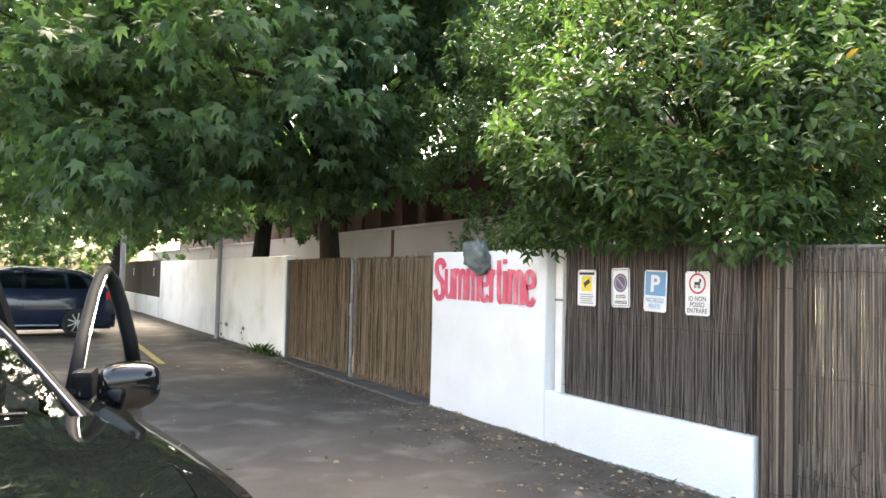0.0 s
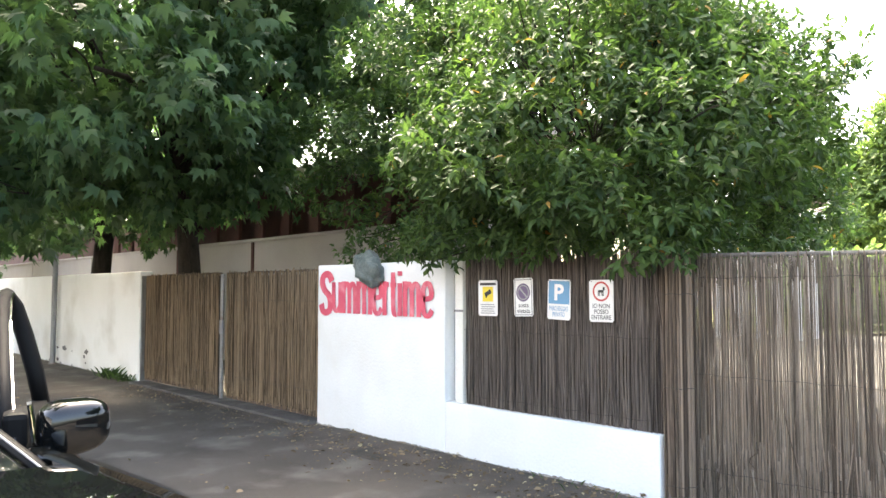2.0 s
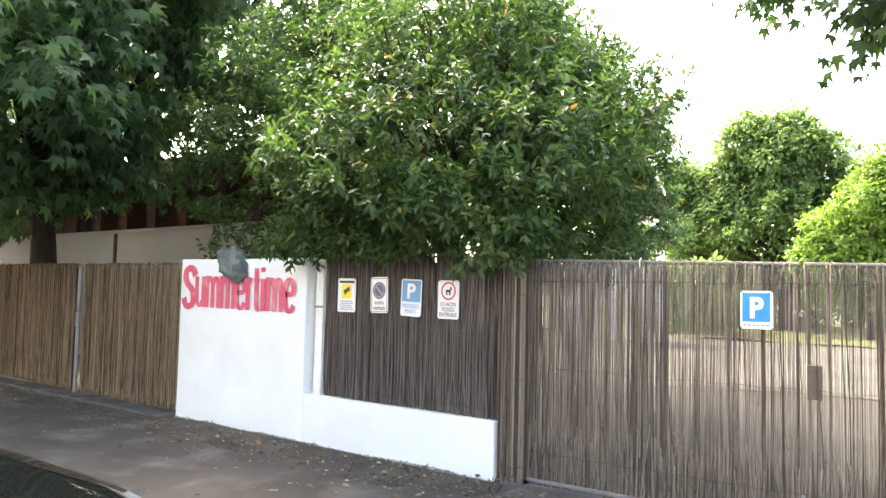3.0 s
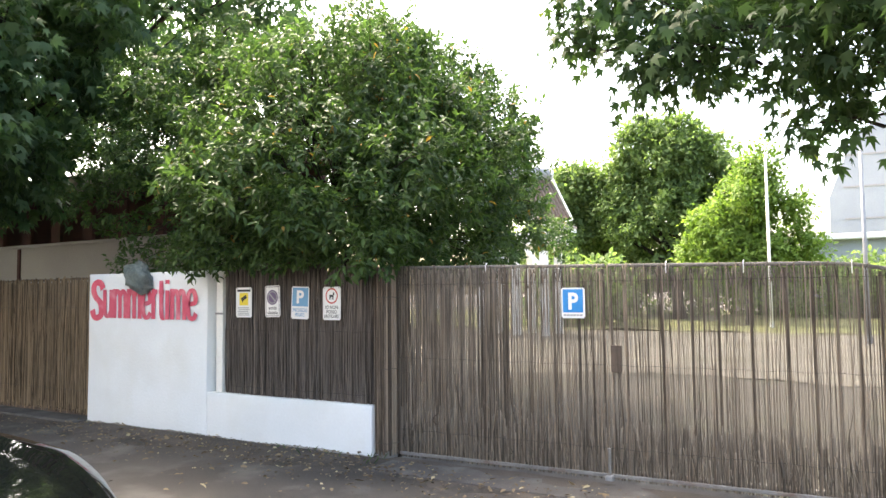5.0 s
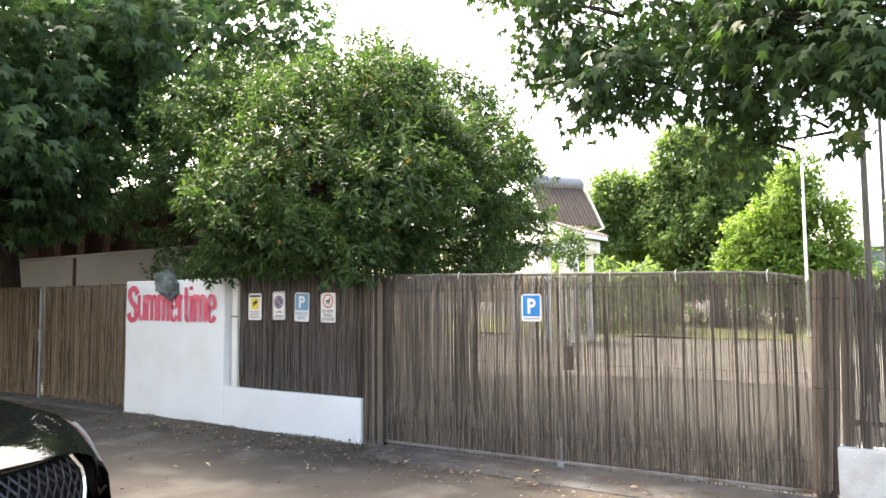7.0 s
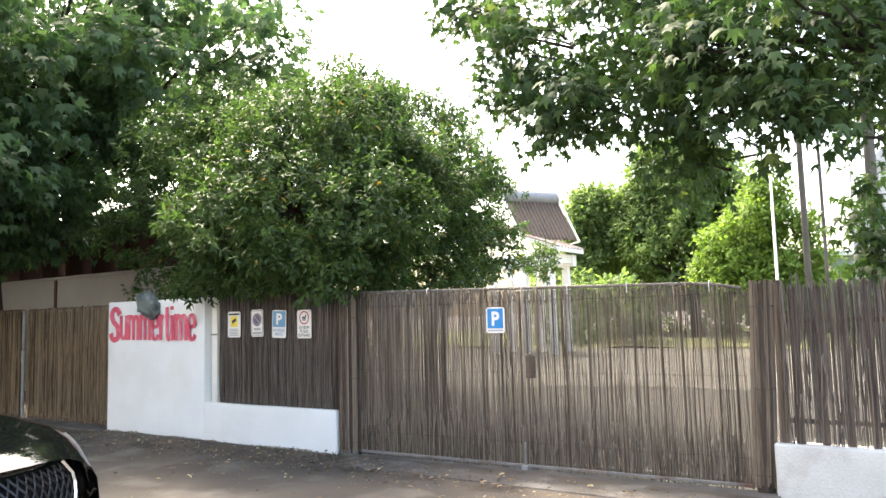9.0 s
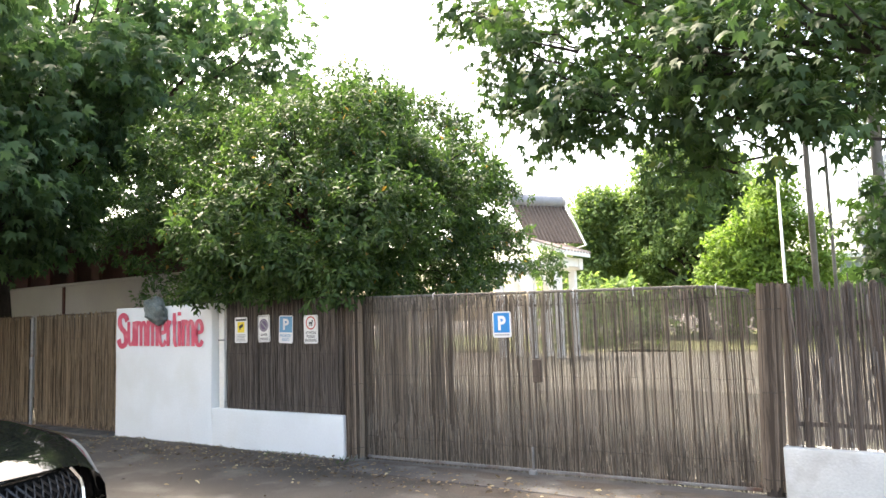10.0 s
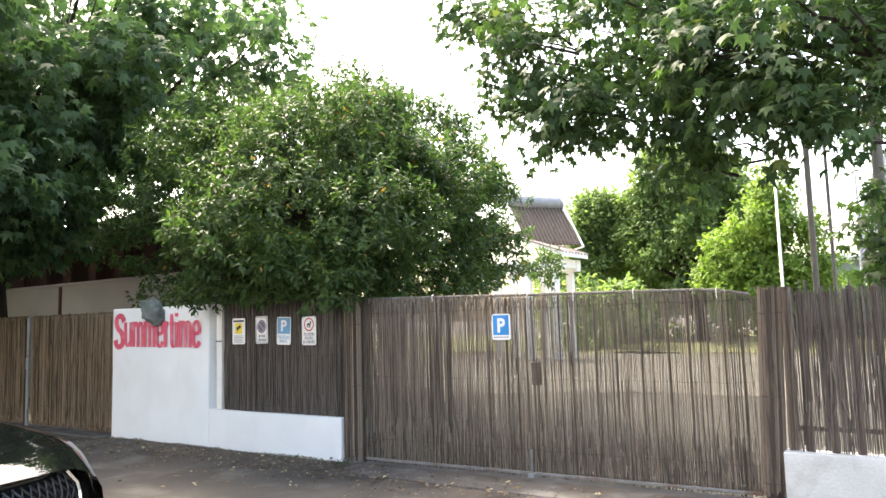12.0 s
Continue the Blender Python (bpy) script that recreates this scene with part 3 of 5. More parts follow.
# ---- reed screens ----
def reed_arrays(rng, y0, y1, z0, z1, x, pitch, width, gap=0.0, lean=0.01, ragged=0.03, depth=0.012, cut=None, even=0.0):
    """Upright reeds side by side as arrays: four-sided sticks with slight bends, ragged ends and missing stalks."""
    n = int((y1 - y0) / pitch)
    ys = y0 + (np.arange(n) + 0.5) * pitch + rng.normal(size=n) * pitch * (0.12 if even else 0.16)
    keep = rng.random(n) > gap
    ys = ys[keep]
    n = len(ys)
    r = width * (0.55 + 0.75 * rng.random(n) if not even else even + 2 * (1 - even) * rng.random(n)) / 2
    top = z1 + ragged * (rng.random(n) - 0.7)
    bot = z0 + ragged * (rng.random(n) - 0.3)
    if cut is not None:
        top = np.minimum(top, np.array([cut(v) for v in ys]) + ragged * (rng.random(n) - 0.7))
    xs = x + depth * (rng.random(n) - 0.5)
    tilt = rng.normal(size=n) * lean
    bend = rng.normal(size=n) * lean * 0.6
    levels = 5
    verts, faces = [], []
    for i in range(levels):
        t = i / (levels - 1)
        z = bot + (top - bot) * t
        yc = ys + tilt * (t - 0.5) + bend * math.sin(math.pi * t * 1.5)
        for sx, sy in ((-0.7, -1), (-0.7, 1), (0.7, 1), (0.7, -1)):
            verts.append(np.stack([xs + sx * r, yc + sy * r, z], 1))
    v = np.stack(verts, 1)
    f = []
    for i in range(levels - 1):
        for k in range(4):
            a, b = 4 * i + k, 4 * i + (k + 1) % 4
            f.append((a, b, b + 4, a + 4))
    f.append((16, 17, 18, 19))
    f = np.array(f)
    return v.reshape(-1, 3), (np.arange(n)[:, None, None] * 20 + f[None]).reshape(-1, 4)


def reeds(name, mat, parent, layers, label=""):
    vs, fs, off = [], [], 0
    for v, f in layers:
        vs.append(v)
        fs.append(f + off)
        off += len(v)
    ob = new(name, raw_mesh(name, np.concatenate(vs), np.concatenate(fs), mat))
    ob.parent = parent
    return tagged(ob, label, "", "", "stuff")


rng = np.random.default_rng(4)


def wires(parent, x, y0, y1, zs, name="binding_wire"):
    for z in zs:
        n = 24
        part(name, tube([(x + 0.002 * math.sin(i * 2.3), y0 + (y1 - y0) * i / n, z + 0.006 * math.sin(i * 1.7)) for i in range(n + 1)], 0.0022, 4), WIRE, parent)


# reed panel on the low wall
panel = thing("reed_screen", "dark weathered reed screen set above the low wall", "fence panel")
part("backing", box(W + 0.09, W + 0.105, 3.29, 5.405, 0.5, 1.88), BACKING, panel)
reeds("reeds", REED_DARK, panel, [reed_arrays(rng, 3.29, 5.405, 0.51, 1.95, W + 0.07, 0.0085, 0.0092, 0.01, 0.012, 0.05, 0.006), reed_arrays(rng, 3.29, 5.405, 0.52, 1.93, W + 0.056, 0.015, 0.008, 0.35, 0.03, 0.07)])
wires(panel, W + 0.045, 3.3, 5.4, (0.62, 1.25))


def reed_post(y, x, r, height, lean_y=0.0, label="", ties=(0.18, 0.9, 1.6), foot=True):
    """A post wrapped in reeds, tied with wire, on a concrete foot."""
    post = thing("reed_wrapped_post", label, "post", pose(x, y, 0))
    bm = bmesh.new()
    for k in range(46):
        a = 2 * math.pi * (k + 0.5 * random.random()) / 46
        rr = r * (0.9 + 0.16 * random.random())
        h = height - 0.05 * random.random()
        a2 = a + random.uniform(-0.12, 0.12)
        add_tube(bm, [(rr * math.cos(a), rr * math.sin(a), 0.06 + 0.06 * random.random()), (rr * 1.04 * math.cos((a + a2) / 2), rr * 1.04 * math.sin((a + a2) / 2) + lean_y * 0.5, h * 0.5), (rr * math.cos(a2), rr * math.sin(a2) + lean_y, h)], 0.008 + 0.006 * random.random(), 4)
    part("reeds", bm, REED_BROWN, post)
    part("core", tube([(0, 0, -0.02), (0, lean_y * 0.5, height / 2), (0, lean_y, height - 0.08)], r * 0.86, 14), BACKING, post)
    for z in ties:
        part("tie", tube([(r * 1.14 * math.cos(q * math.pi / 10), r * 1.14 * math.sin(q * math.pi / 10) + lean_y * z / height, z + 0.004 * math.sin(q * 2)) for q in range(21)], 0.003, 4), WIRE, post)
    if foot:
        part("foot", tube([(0, 0, -0.02), (0, 0, 0.17)], r * 0.95, 16), CONCRETE, post, "grey concrete pipe foot")
    return post


reed_post(3.165, W + 0.1, 0.105, 1.93, 0.0, "round gate post wrapped in grey-brown reeds")
reed_post(-1.27, 5.735, 0.085, 1.83, -0.06, "bundle of reeds tied round the end post of the wide gate", foot=False)
reed_post(-1.43, 5.76, 0.03, 1.82, -0.03, "thin reddish reed bundle on the low wall", ties=(0.6, 1.5), foot=False)

# ---- wide double gate ----
GX = 5.61
gate = thing("double_gate", "wide two-leaf gate covered with weathered see-through reeds", "gate", pose(5.58, 3.06, 0, 0, 0, 2.3) @ Matrix.Translation((-5.61, -3.06, 0)))
BARS = (0.93, 0.8, 0.5, 0.26, 0.05, -0.19, -0.44, -0.63, -0.79, -0.93, -1.08)


def gate_top(y):
    t = 1.885 - 0.018 * (3.1 - y)
    return t - max(0.0, (-0.85 - y)) * 0.16


for y0, y1 in ((0.975, 3.06), (-1.17, 0.945)):
    leaf = part("gate_leaf", tube([(GX + 0.035, y0, 0.1), (GX + 0.035, y1, 0.1)], 0.02, 8), STEEL, gate, "steel gate leaf with thin upright bars")
    top_pts = [(GX + 0.014, y0 + (y1 - y0) * i / 8, gate_top(y0 + (y1 - y0) * i / 8) + 0.008) for i in range(9)]
    part("top_rail", tube(top_pts, 0.016, 8), DULLRAIL, leaf, "grey steel tube rail")
    part("bottom_rail", box(GX - 0.025, GX + 0.005, y0, y1, 0.055, 0.085, 0.006), STEEL, leaf)
    near = y0 < 0
    for y in BARS if near else [y0 + 0.02 + (y1 - y0 - 0.04) * i / 9 for i in range(10)]:
        w = 0.01 + 0.004 * random.random()
        bend = 0.012 * (random.random() - 0.5)
        part("bar", tube([(GX + 0.032, y, 0.08), (GX + 0.032, y + bend, 0.9), (GX + 0.032, y, gate_top(y) - 0.02)], w, 7), BARWOOD, leaf)
    end = y1 + (0.05 if y1 > 2 else 0.02)
    spans = [(y0 - 0.06, end, 0.0031)] if near else [(y0 - 0.02, 1.9, 0.0032), (1.9, end, 0.0043)]
    reeds("reeds", REED_GREY, leaf, [reed_arrays(rng, a, b, 0.05, 2.2, GX, 0.0052, w, 0.0, 0.001, 0.03, 0.003, gate_top, 0.9) for a, b, w in spans] + [
                                     reed_arrays(rng, y0, y1, 0.035, 0.52, GX - 0.006, 0.0065, 0.0054, 0.03, 0.003, 0.16, 0.004),
                                     reed_arrays(rng, y0, y1, 0.035, 0.34, GX - 0.012, 0.013, 0.008, 0.2, 0.012, 0.2),
                                     reed_arrays(rng, y0, y1, 1.68, 2.2, GX - 0.008, 0.012, 0.007, 0.35, 0.012, 0.12, cut=gate_top)])
    reeds("front_reeds", REED_BROWN, leaf, [reed_arrays(rng, y0, y1, 0.05, 2.2, GX - 0.009, 0.024 if near else 0.017, 0.0068, 0.3, 0.014, 0.08, cut=gate_top), reed_arrays(rng, y0, y1, 0.04, 0.9, GX - 0.012, 0.05, 0.006, 0.3, 0.03, 0.7)], "loose brown stalks tied over the reed screen")
    wires(leaf, GX - 0.02, y0, y1, (0.3, 1.0, 1.72))
part("latch", box(GX - 0.012, GX + 0.04, 0.845, 0.935, 0.94, 1.17, 0.006), BARWOOD, gate, "rusty brown lock box")
part("drop_bolt", tube([(GX - 0.03, 0.96, 0.0), (GX - 0.03, 0.96, 0.3)], 0.014, 8), STEEL, gate)
part("bolt_socket", box(GX - 0.07, GX + 0.0, 0.925, 0.995, 0.02, 0.075, 0.012), GALV, gate)
for y in (2.1, 0.45, -0.15, -0.9):
    part("hook", tube([(GX - 0.012, y, gate_top(y) - 0.06), (GX - 0.02, y, gate_top(y) + 0.025), (GX + 0.02, y, gate_top(y) + 0.04)], 0.004, 5), SIGNWHITE, gate)

# ---- fence on the right-hand low wall ----
fence = thing("reed_fence", "dark ragged reed fence on a low white wall", "fence")
reeds("reeds", REED_DARK, fence, [reed_arrays(rng, -8.8, -1.47, 0.46, 1.79, 5.7, 0.0058, 0.0055, 0.04, 0.003, 0.08, 0.006), reed_arrays(rng, -8.8, -1.47, 0.8, 1.82, 5.688, 0.02, 0.01, 0.3, 0.02, 0.2), reed_arrays(rng, -8.8, -1.47, 0.47, 1.2, 5.69, 0.035, 0.011, 0.3, 0.03, 0.5)])
for k in range(40):
    y = -1.56 - 0.175 * k - 0.03 * random.random()
    top = 1.76 + 0.05 * random.random()
    part("paling", tube([(5.73, y, 0.45), (5.73, y + 0.02 * (random.random() - 0.5), 1.2), (5.73, y, top - 0.03), (5.73, y, top)], [0.032, 0.035, 0.034, 0.014], 8), BARWOOD, fence)
for z in (0.62, 1.45):
    part("rail", box(5.742, 5.77, -8.8, -1.45, z, z + 0.04, 0.004), BARWOOD, fence)

# ---- tan reed gates ----
def reed_gate(y0, y1, top, label, group):
    g = thing("reed_gate", label, "gate", None, group)
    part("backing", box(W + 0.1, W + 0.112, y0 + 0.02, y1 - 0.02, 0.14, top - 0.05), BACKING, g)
    reeds("reeds", REED_TAN, g, [reed_arrays(rng, y0 + 0.01, y1 - 0.01, 0.1, top, W + 0.08, 0.0095, 0.0102, 0.015, 0.014, 0.07, 0.007), reed_arrays(rng, y0, y1, 0.16, top, W + 0.063, 0.024, 0.01, 0.35, 0.04, 0.12, 0.02)])
    part("bottom_rail", box(W + 0.09, W + 0.13, y0, y1, 0.07, 0.12, 0.006), BARWOOD, g)
    part("top_rail", tube([(W + 0.1, y0 + (y1 - y0) * i / 6, top - 0.01 + 0.006 * math.sin(i * 2.1)) for i in range(7)], 0.016, 6), BARWOOD, g)
    wires(g, W + 0.055, y0, y1, (0.4, 1.5))
    return g


reed_gate(7.89, 10.37, 1.895, "tan reed gate leaf beside the white wall", "reed gates")
reed_gate(10.57, 13.4, 1.9, "tan reed gate leaf beside the cream wall", "reed gates")
gp = thing("gate_post", "grey steel post between the reed gates with a lock", "post", pose(W + 0.06, 10.47, 0))
part("tube", tube([(0, 0, 0.0), (0, 0, 1.88)], 0.028, 10), STEEL, gp)
part("strip", box(-0.012, 0.02, 0.035, 0.085, 0.08, 1.86, 0.004), TRIMBLACK, gp)
part("lock", box(-0.045, 0.0, -0.06, 0.0, 1.0, 1.2, 0.01), GALV, gp, "small steel lock plate")
ep = part("gate_jamb", box(W + 0.02, W + 0.2, 13.405, 13.465, 0.0, 1.9, 0.01), CONCRETE)
tagged(ep, "grey concrete jamb at the end of the cream wall", "jamb", "", "structure")


# ---- signs ----
def sign(name, label, y, z, w, h, x, tilt=0.0):
    """A thin plate with rounded corners and its lower left corner at the frame's origin; parts are laid on in thin layers."""
    s = thing(name, label, "sign", facing(x, y, z) @ pose(0, 0, 0, 0, 0, tilt))
    bm = box(0, w, 0, h, -0.004, 0.0)
    bmesh.ops.bevel(bm, geom=[e for e in bm.edges if abs(e.verts[0].co.z - e.verts[1].co.z) > 0.003], offset=0.012, segments=3, affect="EDGES")
    part("plate", bm, SIGNWHITE, s)
    for px in (0.025, w - 0.025):
        part("screw", tube([(px, h - 0.012, 0), (px, h - 0.012, 0.004)], 0.004, 8), STEEL, s)
    return s


def words(s, body, x, y, w, h, mat, level=0.0012, offset=0.006):
    t = part("lettering", text_mesh(body, w, h, offset, 0.0008), mat, s)
    t.matrix_basis = Matrix.Translation((x, y, level))
    return t


def patch(s, name, x0, x1, y0, y1, mat, level=0.0012):
    return part(name, box(x0, x1, y0, y1, 0.0, level), mat, s)


def ring(s, name, cx, cy, r0, r1, mat, level=0.0014, n=28):
    bm = bmesh.new()
    a = [[bm.verts.new((cx + r * math.cos(2 * math.pi * k / n), cy + r * math.sin(2 * math.pi * k / n), level)) for k in range(n)] for r in (max(r0, 0.0005), r1)]
    for k in range(n):
        bm.faces.new((a[0][k], a[1][k], a[1][(k + 1) % n], a[0][(k + 1) % n]))
    if r0 <= 0:
        bm.faces.new(a[0])
    return part(name, bm, mat, s)


SX = W + 0.035
s1 = sign("camera_notice_sign", "white and yellow notice sign with a camera pictogram", 5.2, 1.39, 0.245, 0.335, SX)
patch(s1, "header_bar", 0.02, 0.225, 0.288, 0.312, SIGNBLACK)
patch(s1, "yellow_field", 0.055, 0.19, 0.135, 0.275, SIGNYELLOW)
p1 = part("camera_pictogram", box(-0.042, 0.042, -0.02, 0.02, 0, 0.001), SIGNBLACK, s1)
p1.matrix_basis = pose(0.125, 0.215, 0.0014, 0, 0, 28)
p1 = part("camera_bracket", box(-0.008, 0.008, -0.03, 0.0, 0, 0.001), SIGNBLACK, s1)
p1.matrix_basis = pose(0.1, 0.2, 0.0014, 0, 0, 10)
for k in range(5):
    patch(s1, "text_bar", 0.03 + 0.01 * (k % 2), 0.215 - 0.012 * (k % 3), 0.022 + 0.02 * k, 0.031 + 0.02 * k, SIGNGREY)
s2 = sign("no_parking_sign", "white no-parking sign with two words on the reed panel", 4.748, 1.393, 0.222, 0.345, SX, 1.5)
for x0, x1, y0, y1 in ((0.012, 0.21, 0.328, 0.333), (0.012, 0.21, 0.012, 0.017), (0.012, 0.017, 0.012, 0.333), (0.205, 0.21, 0.012, 0.333)):
    patch(s2, "border", x0, x1, y0, y1, SIGNBLACK)
ring(s2, "disc", 0.111, 0.215, 0.0, 0.082, SIGNPURPLE)
ring(s2, "ring", 0.111, 0.215, 0.058, 0.068, SIGNGREY, 0.002)
b2 = part("slash", box(-0.062, 0.062, -0.008, 0.008, 0.001, 0.0022), SIGNGREY, s2)
b2.matrix_basis = pose(0.111, 0.215, 0, 0, 0, -45)
words(s2, "sosta\nvietata", 0.035, 0.03, 0.152, 0.085, SIGNBLACK)
s3 = sign("private_parking_sign", "faded blue private parking sign with a white letter P", 4.372, 1.382, 0.245, 0.345, SX, -2.0)
patch(s3, "blue_field", 0.012, 0.233, 0.135, 0.333, SIGNFADED)
words(s3, "P", 0.075, 0.165, 0.1, 0.14, SIGNWHITE, 0.002, 0.03)
words(s3, "PARCHEGGIO\nPRIVATO", 0.022, 0.025, 0.2, 0.09, SIGNFADED)
s4 = sign("no_dogs_sign", "white sign with a red prohibition ring and three words", 3.93, 1.37, 0.235, 0.345, SX)
ring(s4, "ring", 0.118, 0.25, 0.066, 0.082, SIGNRED)
patch(s4, "pictogram_body", 0.088, 0.142, 0.24, 0.262, SIGNBLACK)
for px in (0.09, 0.104, 0.126, 0.138):
    patch(s4, "pictogram_bar", px - 0.004, px + 0.004, 0.212, 0.24, SIGNBLACK)
patch(s4, "pictogram_end", 0.134, 0.152, 0.258, 0.286, SIGNBLACK)
words(s4, "IO NON\nPOSSO\nENTRARE", 0.022, 0.02, 0.192, 0.13, SIGNBLACK)
s5 = sign("parking_sign", "bright blue parking sign with a white letter P on the gate", 1.36, 1.4, 0.218, 0.268, GX + 0.012)
patch(s5, "blue_field", 0.014, 0.201, 0.05, 0.254, SIGNBLUE)
words(s5, "P", 0.066, 0.075, 0.092, 0.15, SIGNWHITE, 0.002, 0.035)
for k in range(6):
    patch(s5, "text_bar", 0.02 + 0.03 * k, 0.044 + 0.03 * k, 0.02, 0.034, SIGNGREY)

# ---- plastic bag caught on the wall top ----
bm = bmesh.new()
bmesh.ops.create_icosphere(bm, subdivisions=4, radius=1)
for v in bm.verts:
    q = 1 + 0.3 * noise.noise(v.co * 1.6) + 0.16 * noise.noise(v.co * 4) + 0.11 * noise.noise(v.co * 11)
    v.co = Vector((v.co.x * 0.13 * q, v.co.y * 0.24 * q, v.co.z * 0.2 * q + 0.06 * v.co.y))
bag = part("plastic_bag", bm, BAGGREY, None, "", True)
bag.matrix_basis = pose(W - 0.05, 6.8, 1.88) @ Matrix.Scale(0.92, 4)
tagged(bag, "crumpled grey plastic bag hanging over the white wall", "bag")

# ---- pole on the cream wall ----
pole = thing("steel_pole", "thin grey steel pole standing against the cream wall", "pole", pose(5.29, 18.1, 0))
part("shaft", tube([(0, 0, -0.02), (0, 0, 1.5), (0.02, 0.02, 4.2)], 0.055, 12), GALV, pole)
part("base", tube([(0, 0, -0.02), (0, 0, 0.06)], 0.085, 12), STEEL, pole)


# ---- bush behind the low wall ----
rng = np.random.default_rng(11)
bush = thing("bush", "large rounded evergreen bush overhanging the reed fence", "bush", pose(0, 0, 0))
BUSH = [(5.75, 4.5, 3.1, 1.55, 1.3, 0.95), (5.9, 3.7, 2.75, 1.2, 1.15, 0.85), (6.3, 4.7, 3.75, 1.5, 1.6, 1.1), (6.8, 4.1, 3.9, 1.2, 1.1, 1.0), (7.3, 4.3, 4.7, 0.7, 0.65, 0.75), (9.5, 4.5, 3.0, 1.4, 1.3, 1.4), (7.9, 3.7, 3.6, 1.1, 1.0, 1.0), (7.3, 5.7, 4.7, 0.9, 1.0, 0.75), (5.3, 4.7, 2.6, 0.9, 0.8, 0.55),
        (6.2, 6.6, 3.8, 1.5, 1.5, 1.1), (6.6, 8.0, 3.3, 1.3, 1.4, 1.1), (7.4, 8.2, 4.3, 1.2, 1.3, 1.0), (5.1, 3.5, 2.3, 0.65, 0.85, 0.36), (4.95, 4.4, 2.4, 0.6, 0.65, 0.36), (8.0, 4.3, 3.0, 1.5, 1.4, 1.25), (7.4, 3.9, 3.5, 1.0, 1.0, 0.95), (6.9, 6.1, 4.3, 1.1, 1.2, 0.9)]
BUSH += [(7.9, 5.3, 5.6, 0.32, 0.3, 0.42), (9.0, 5.2, 5.45, 0.4, 0.3, 0.38), (9.6, 4.2, 4.85, 0.35, 0.3, 0.36), (6.9, 6.9, 5.2, 0.55, 0.5, 0.42), (10.4, 4.0, 4.1, 0.3, 0.3, 0.32)]
BUSH += [(8.05, 5.1, 5.2, 0.55, 0.55, 0.55), (9.2, 4.8, 4.8, 0.9, 0.8, 0.75), (9.4, 3.95, 4.2, 0.8, 0.65, 0.65), (10.3, 4.0, 3.4, 0.7, 0.6, 0.75), (10.8, 4.2, 2.8, 0.8, 0.7, 0.7), (14.0, 4.75, 2.75, 0.5, 0.4, 0.45), (5.05, 3.25, 2.05, 0.4, 0.4, 0.3), (4.95, 4.1, 2.1, 0.4, 0.5, 0.3), (5.15, 5.3, 2.1, 0.4, 0.5, 0.28)]
pts, _ = crown(rng, "crown", clumps(3, BUSH, 9, 0.34), 11000, 10, 0.096, LEAF_BUSH, LANCE, bush, 0.6, 0.14, 0.5, 0.36, 1.6, floor=1.7, whorl=True)
part("trunk", limbs(rng, (6.6, 4.6, 0.0), [(6.5, 4.2, 1.7), (6.8, 4.9, 1.8), (6.6, 5.3, 1.7)], 0.07, 0.05), BARK, bush)
part("limb", limbs(rng, (6.6, 4.6, 1.6), [(6.3, 3.4, 3.2), (6.9, 4.8, 4.6), (6.5, 6.2, 3.6), (7.0, 3.6, 3.8), (6.2, 5.0, 3.0), (7.3, 5.6, 4.9), (6.9, 7.6, 3.9), (6.0, 4.2, 2.6)], 0.045, 0.012), BARK, bush)
twig_sticks(rng, pts, (6.7, 4.8, 2.8), 700, BARK, bush)


# ---- trees behind the cream wall ----
def tree(name, label, base, lobes, twigs, per, size, mat, outline, height, r, seed, droop=0.5, spread=0.35, hole=0.15, freq=0.6, sticks=250, shell=0.5, floor=None, fork=0.4, reach=1.4, thin=0.0, lumps=(7, 0.36)):
    g = np.random.default_rng(seed)
    t = thing(name, label, "tree", pose(0, 0, 0))
    b = Vector(base)
    n = 8
    part("trunk", tube([b + Vector((0.12 * math.sin(i * 0.9 + seed), 0.12 * math.sin(i * 0.7 + 2 * seed), height * i / n - 0.05)) for i in range(n + 1)], [r * (1.25 if i == 0 else 1 - 0.55 * i / n) for i in range(n + 1)], 14), BARK, t, "", True)
    hub = b + Vector((0, 0, height * fork))
    ends = [(l[0], l[1], l[2] + 0.2 * l[5]) for l in lobes][::2 if thin else 1]
    part("limb", limbs(g, hub, ends, thin or r * 0.45, 0.008 if thin else 0.03, 8, 0.5), BARK, t, "", True)
    p, _ = crown(g, "crown", clumps(seed, lobes, *lumps), twigs, per, size, mat, outline, t, droop, spread, shell, hole, freq, floor=floor)
    twig_sticks(g, p, hub, sticks, BARK, t, r=0.009, reach=reach)
    return t


TREE_A = [(4.6, 10.2, 3.7, 1.7, 1.8, 1.0), (3.2, 9.2, 4.0, 1.4, 1.4, 1.1), (2.0, 10.4, 3.6, 1.4, 1.6, 1.1), (5.4, 12.2, 4.2, 1.9, 2.2, 1.4), (3.4, 12.6, 4.4, 2.2, 2.4, 1.6), (6.6, 10.8, 5.2, 1.75, 1.65, 1.35), (7.0, 9.1, 6.0, 1.5, 1.5, 1.2), (5.0, 9.4, 5.4, 1.6, 1.4, 0.9),
          (7.6, 13.0, 7.2, 2.4, 2.6, 1.4), (6.4, 10.8, 7.9, 2.2, 2.4, 1.0), (3.6, 11.5, 6.8, 2.4, 2.4, 1.2), (0.6, 12.5, 5.4, 2.2, 2.4, 1.8), (8.6, 8.4, 7.2, 1.4, 1.3, 1.2)]
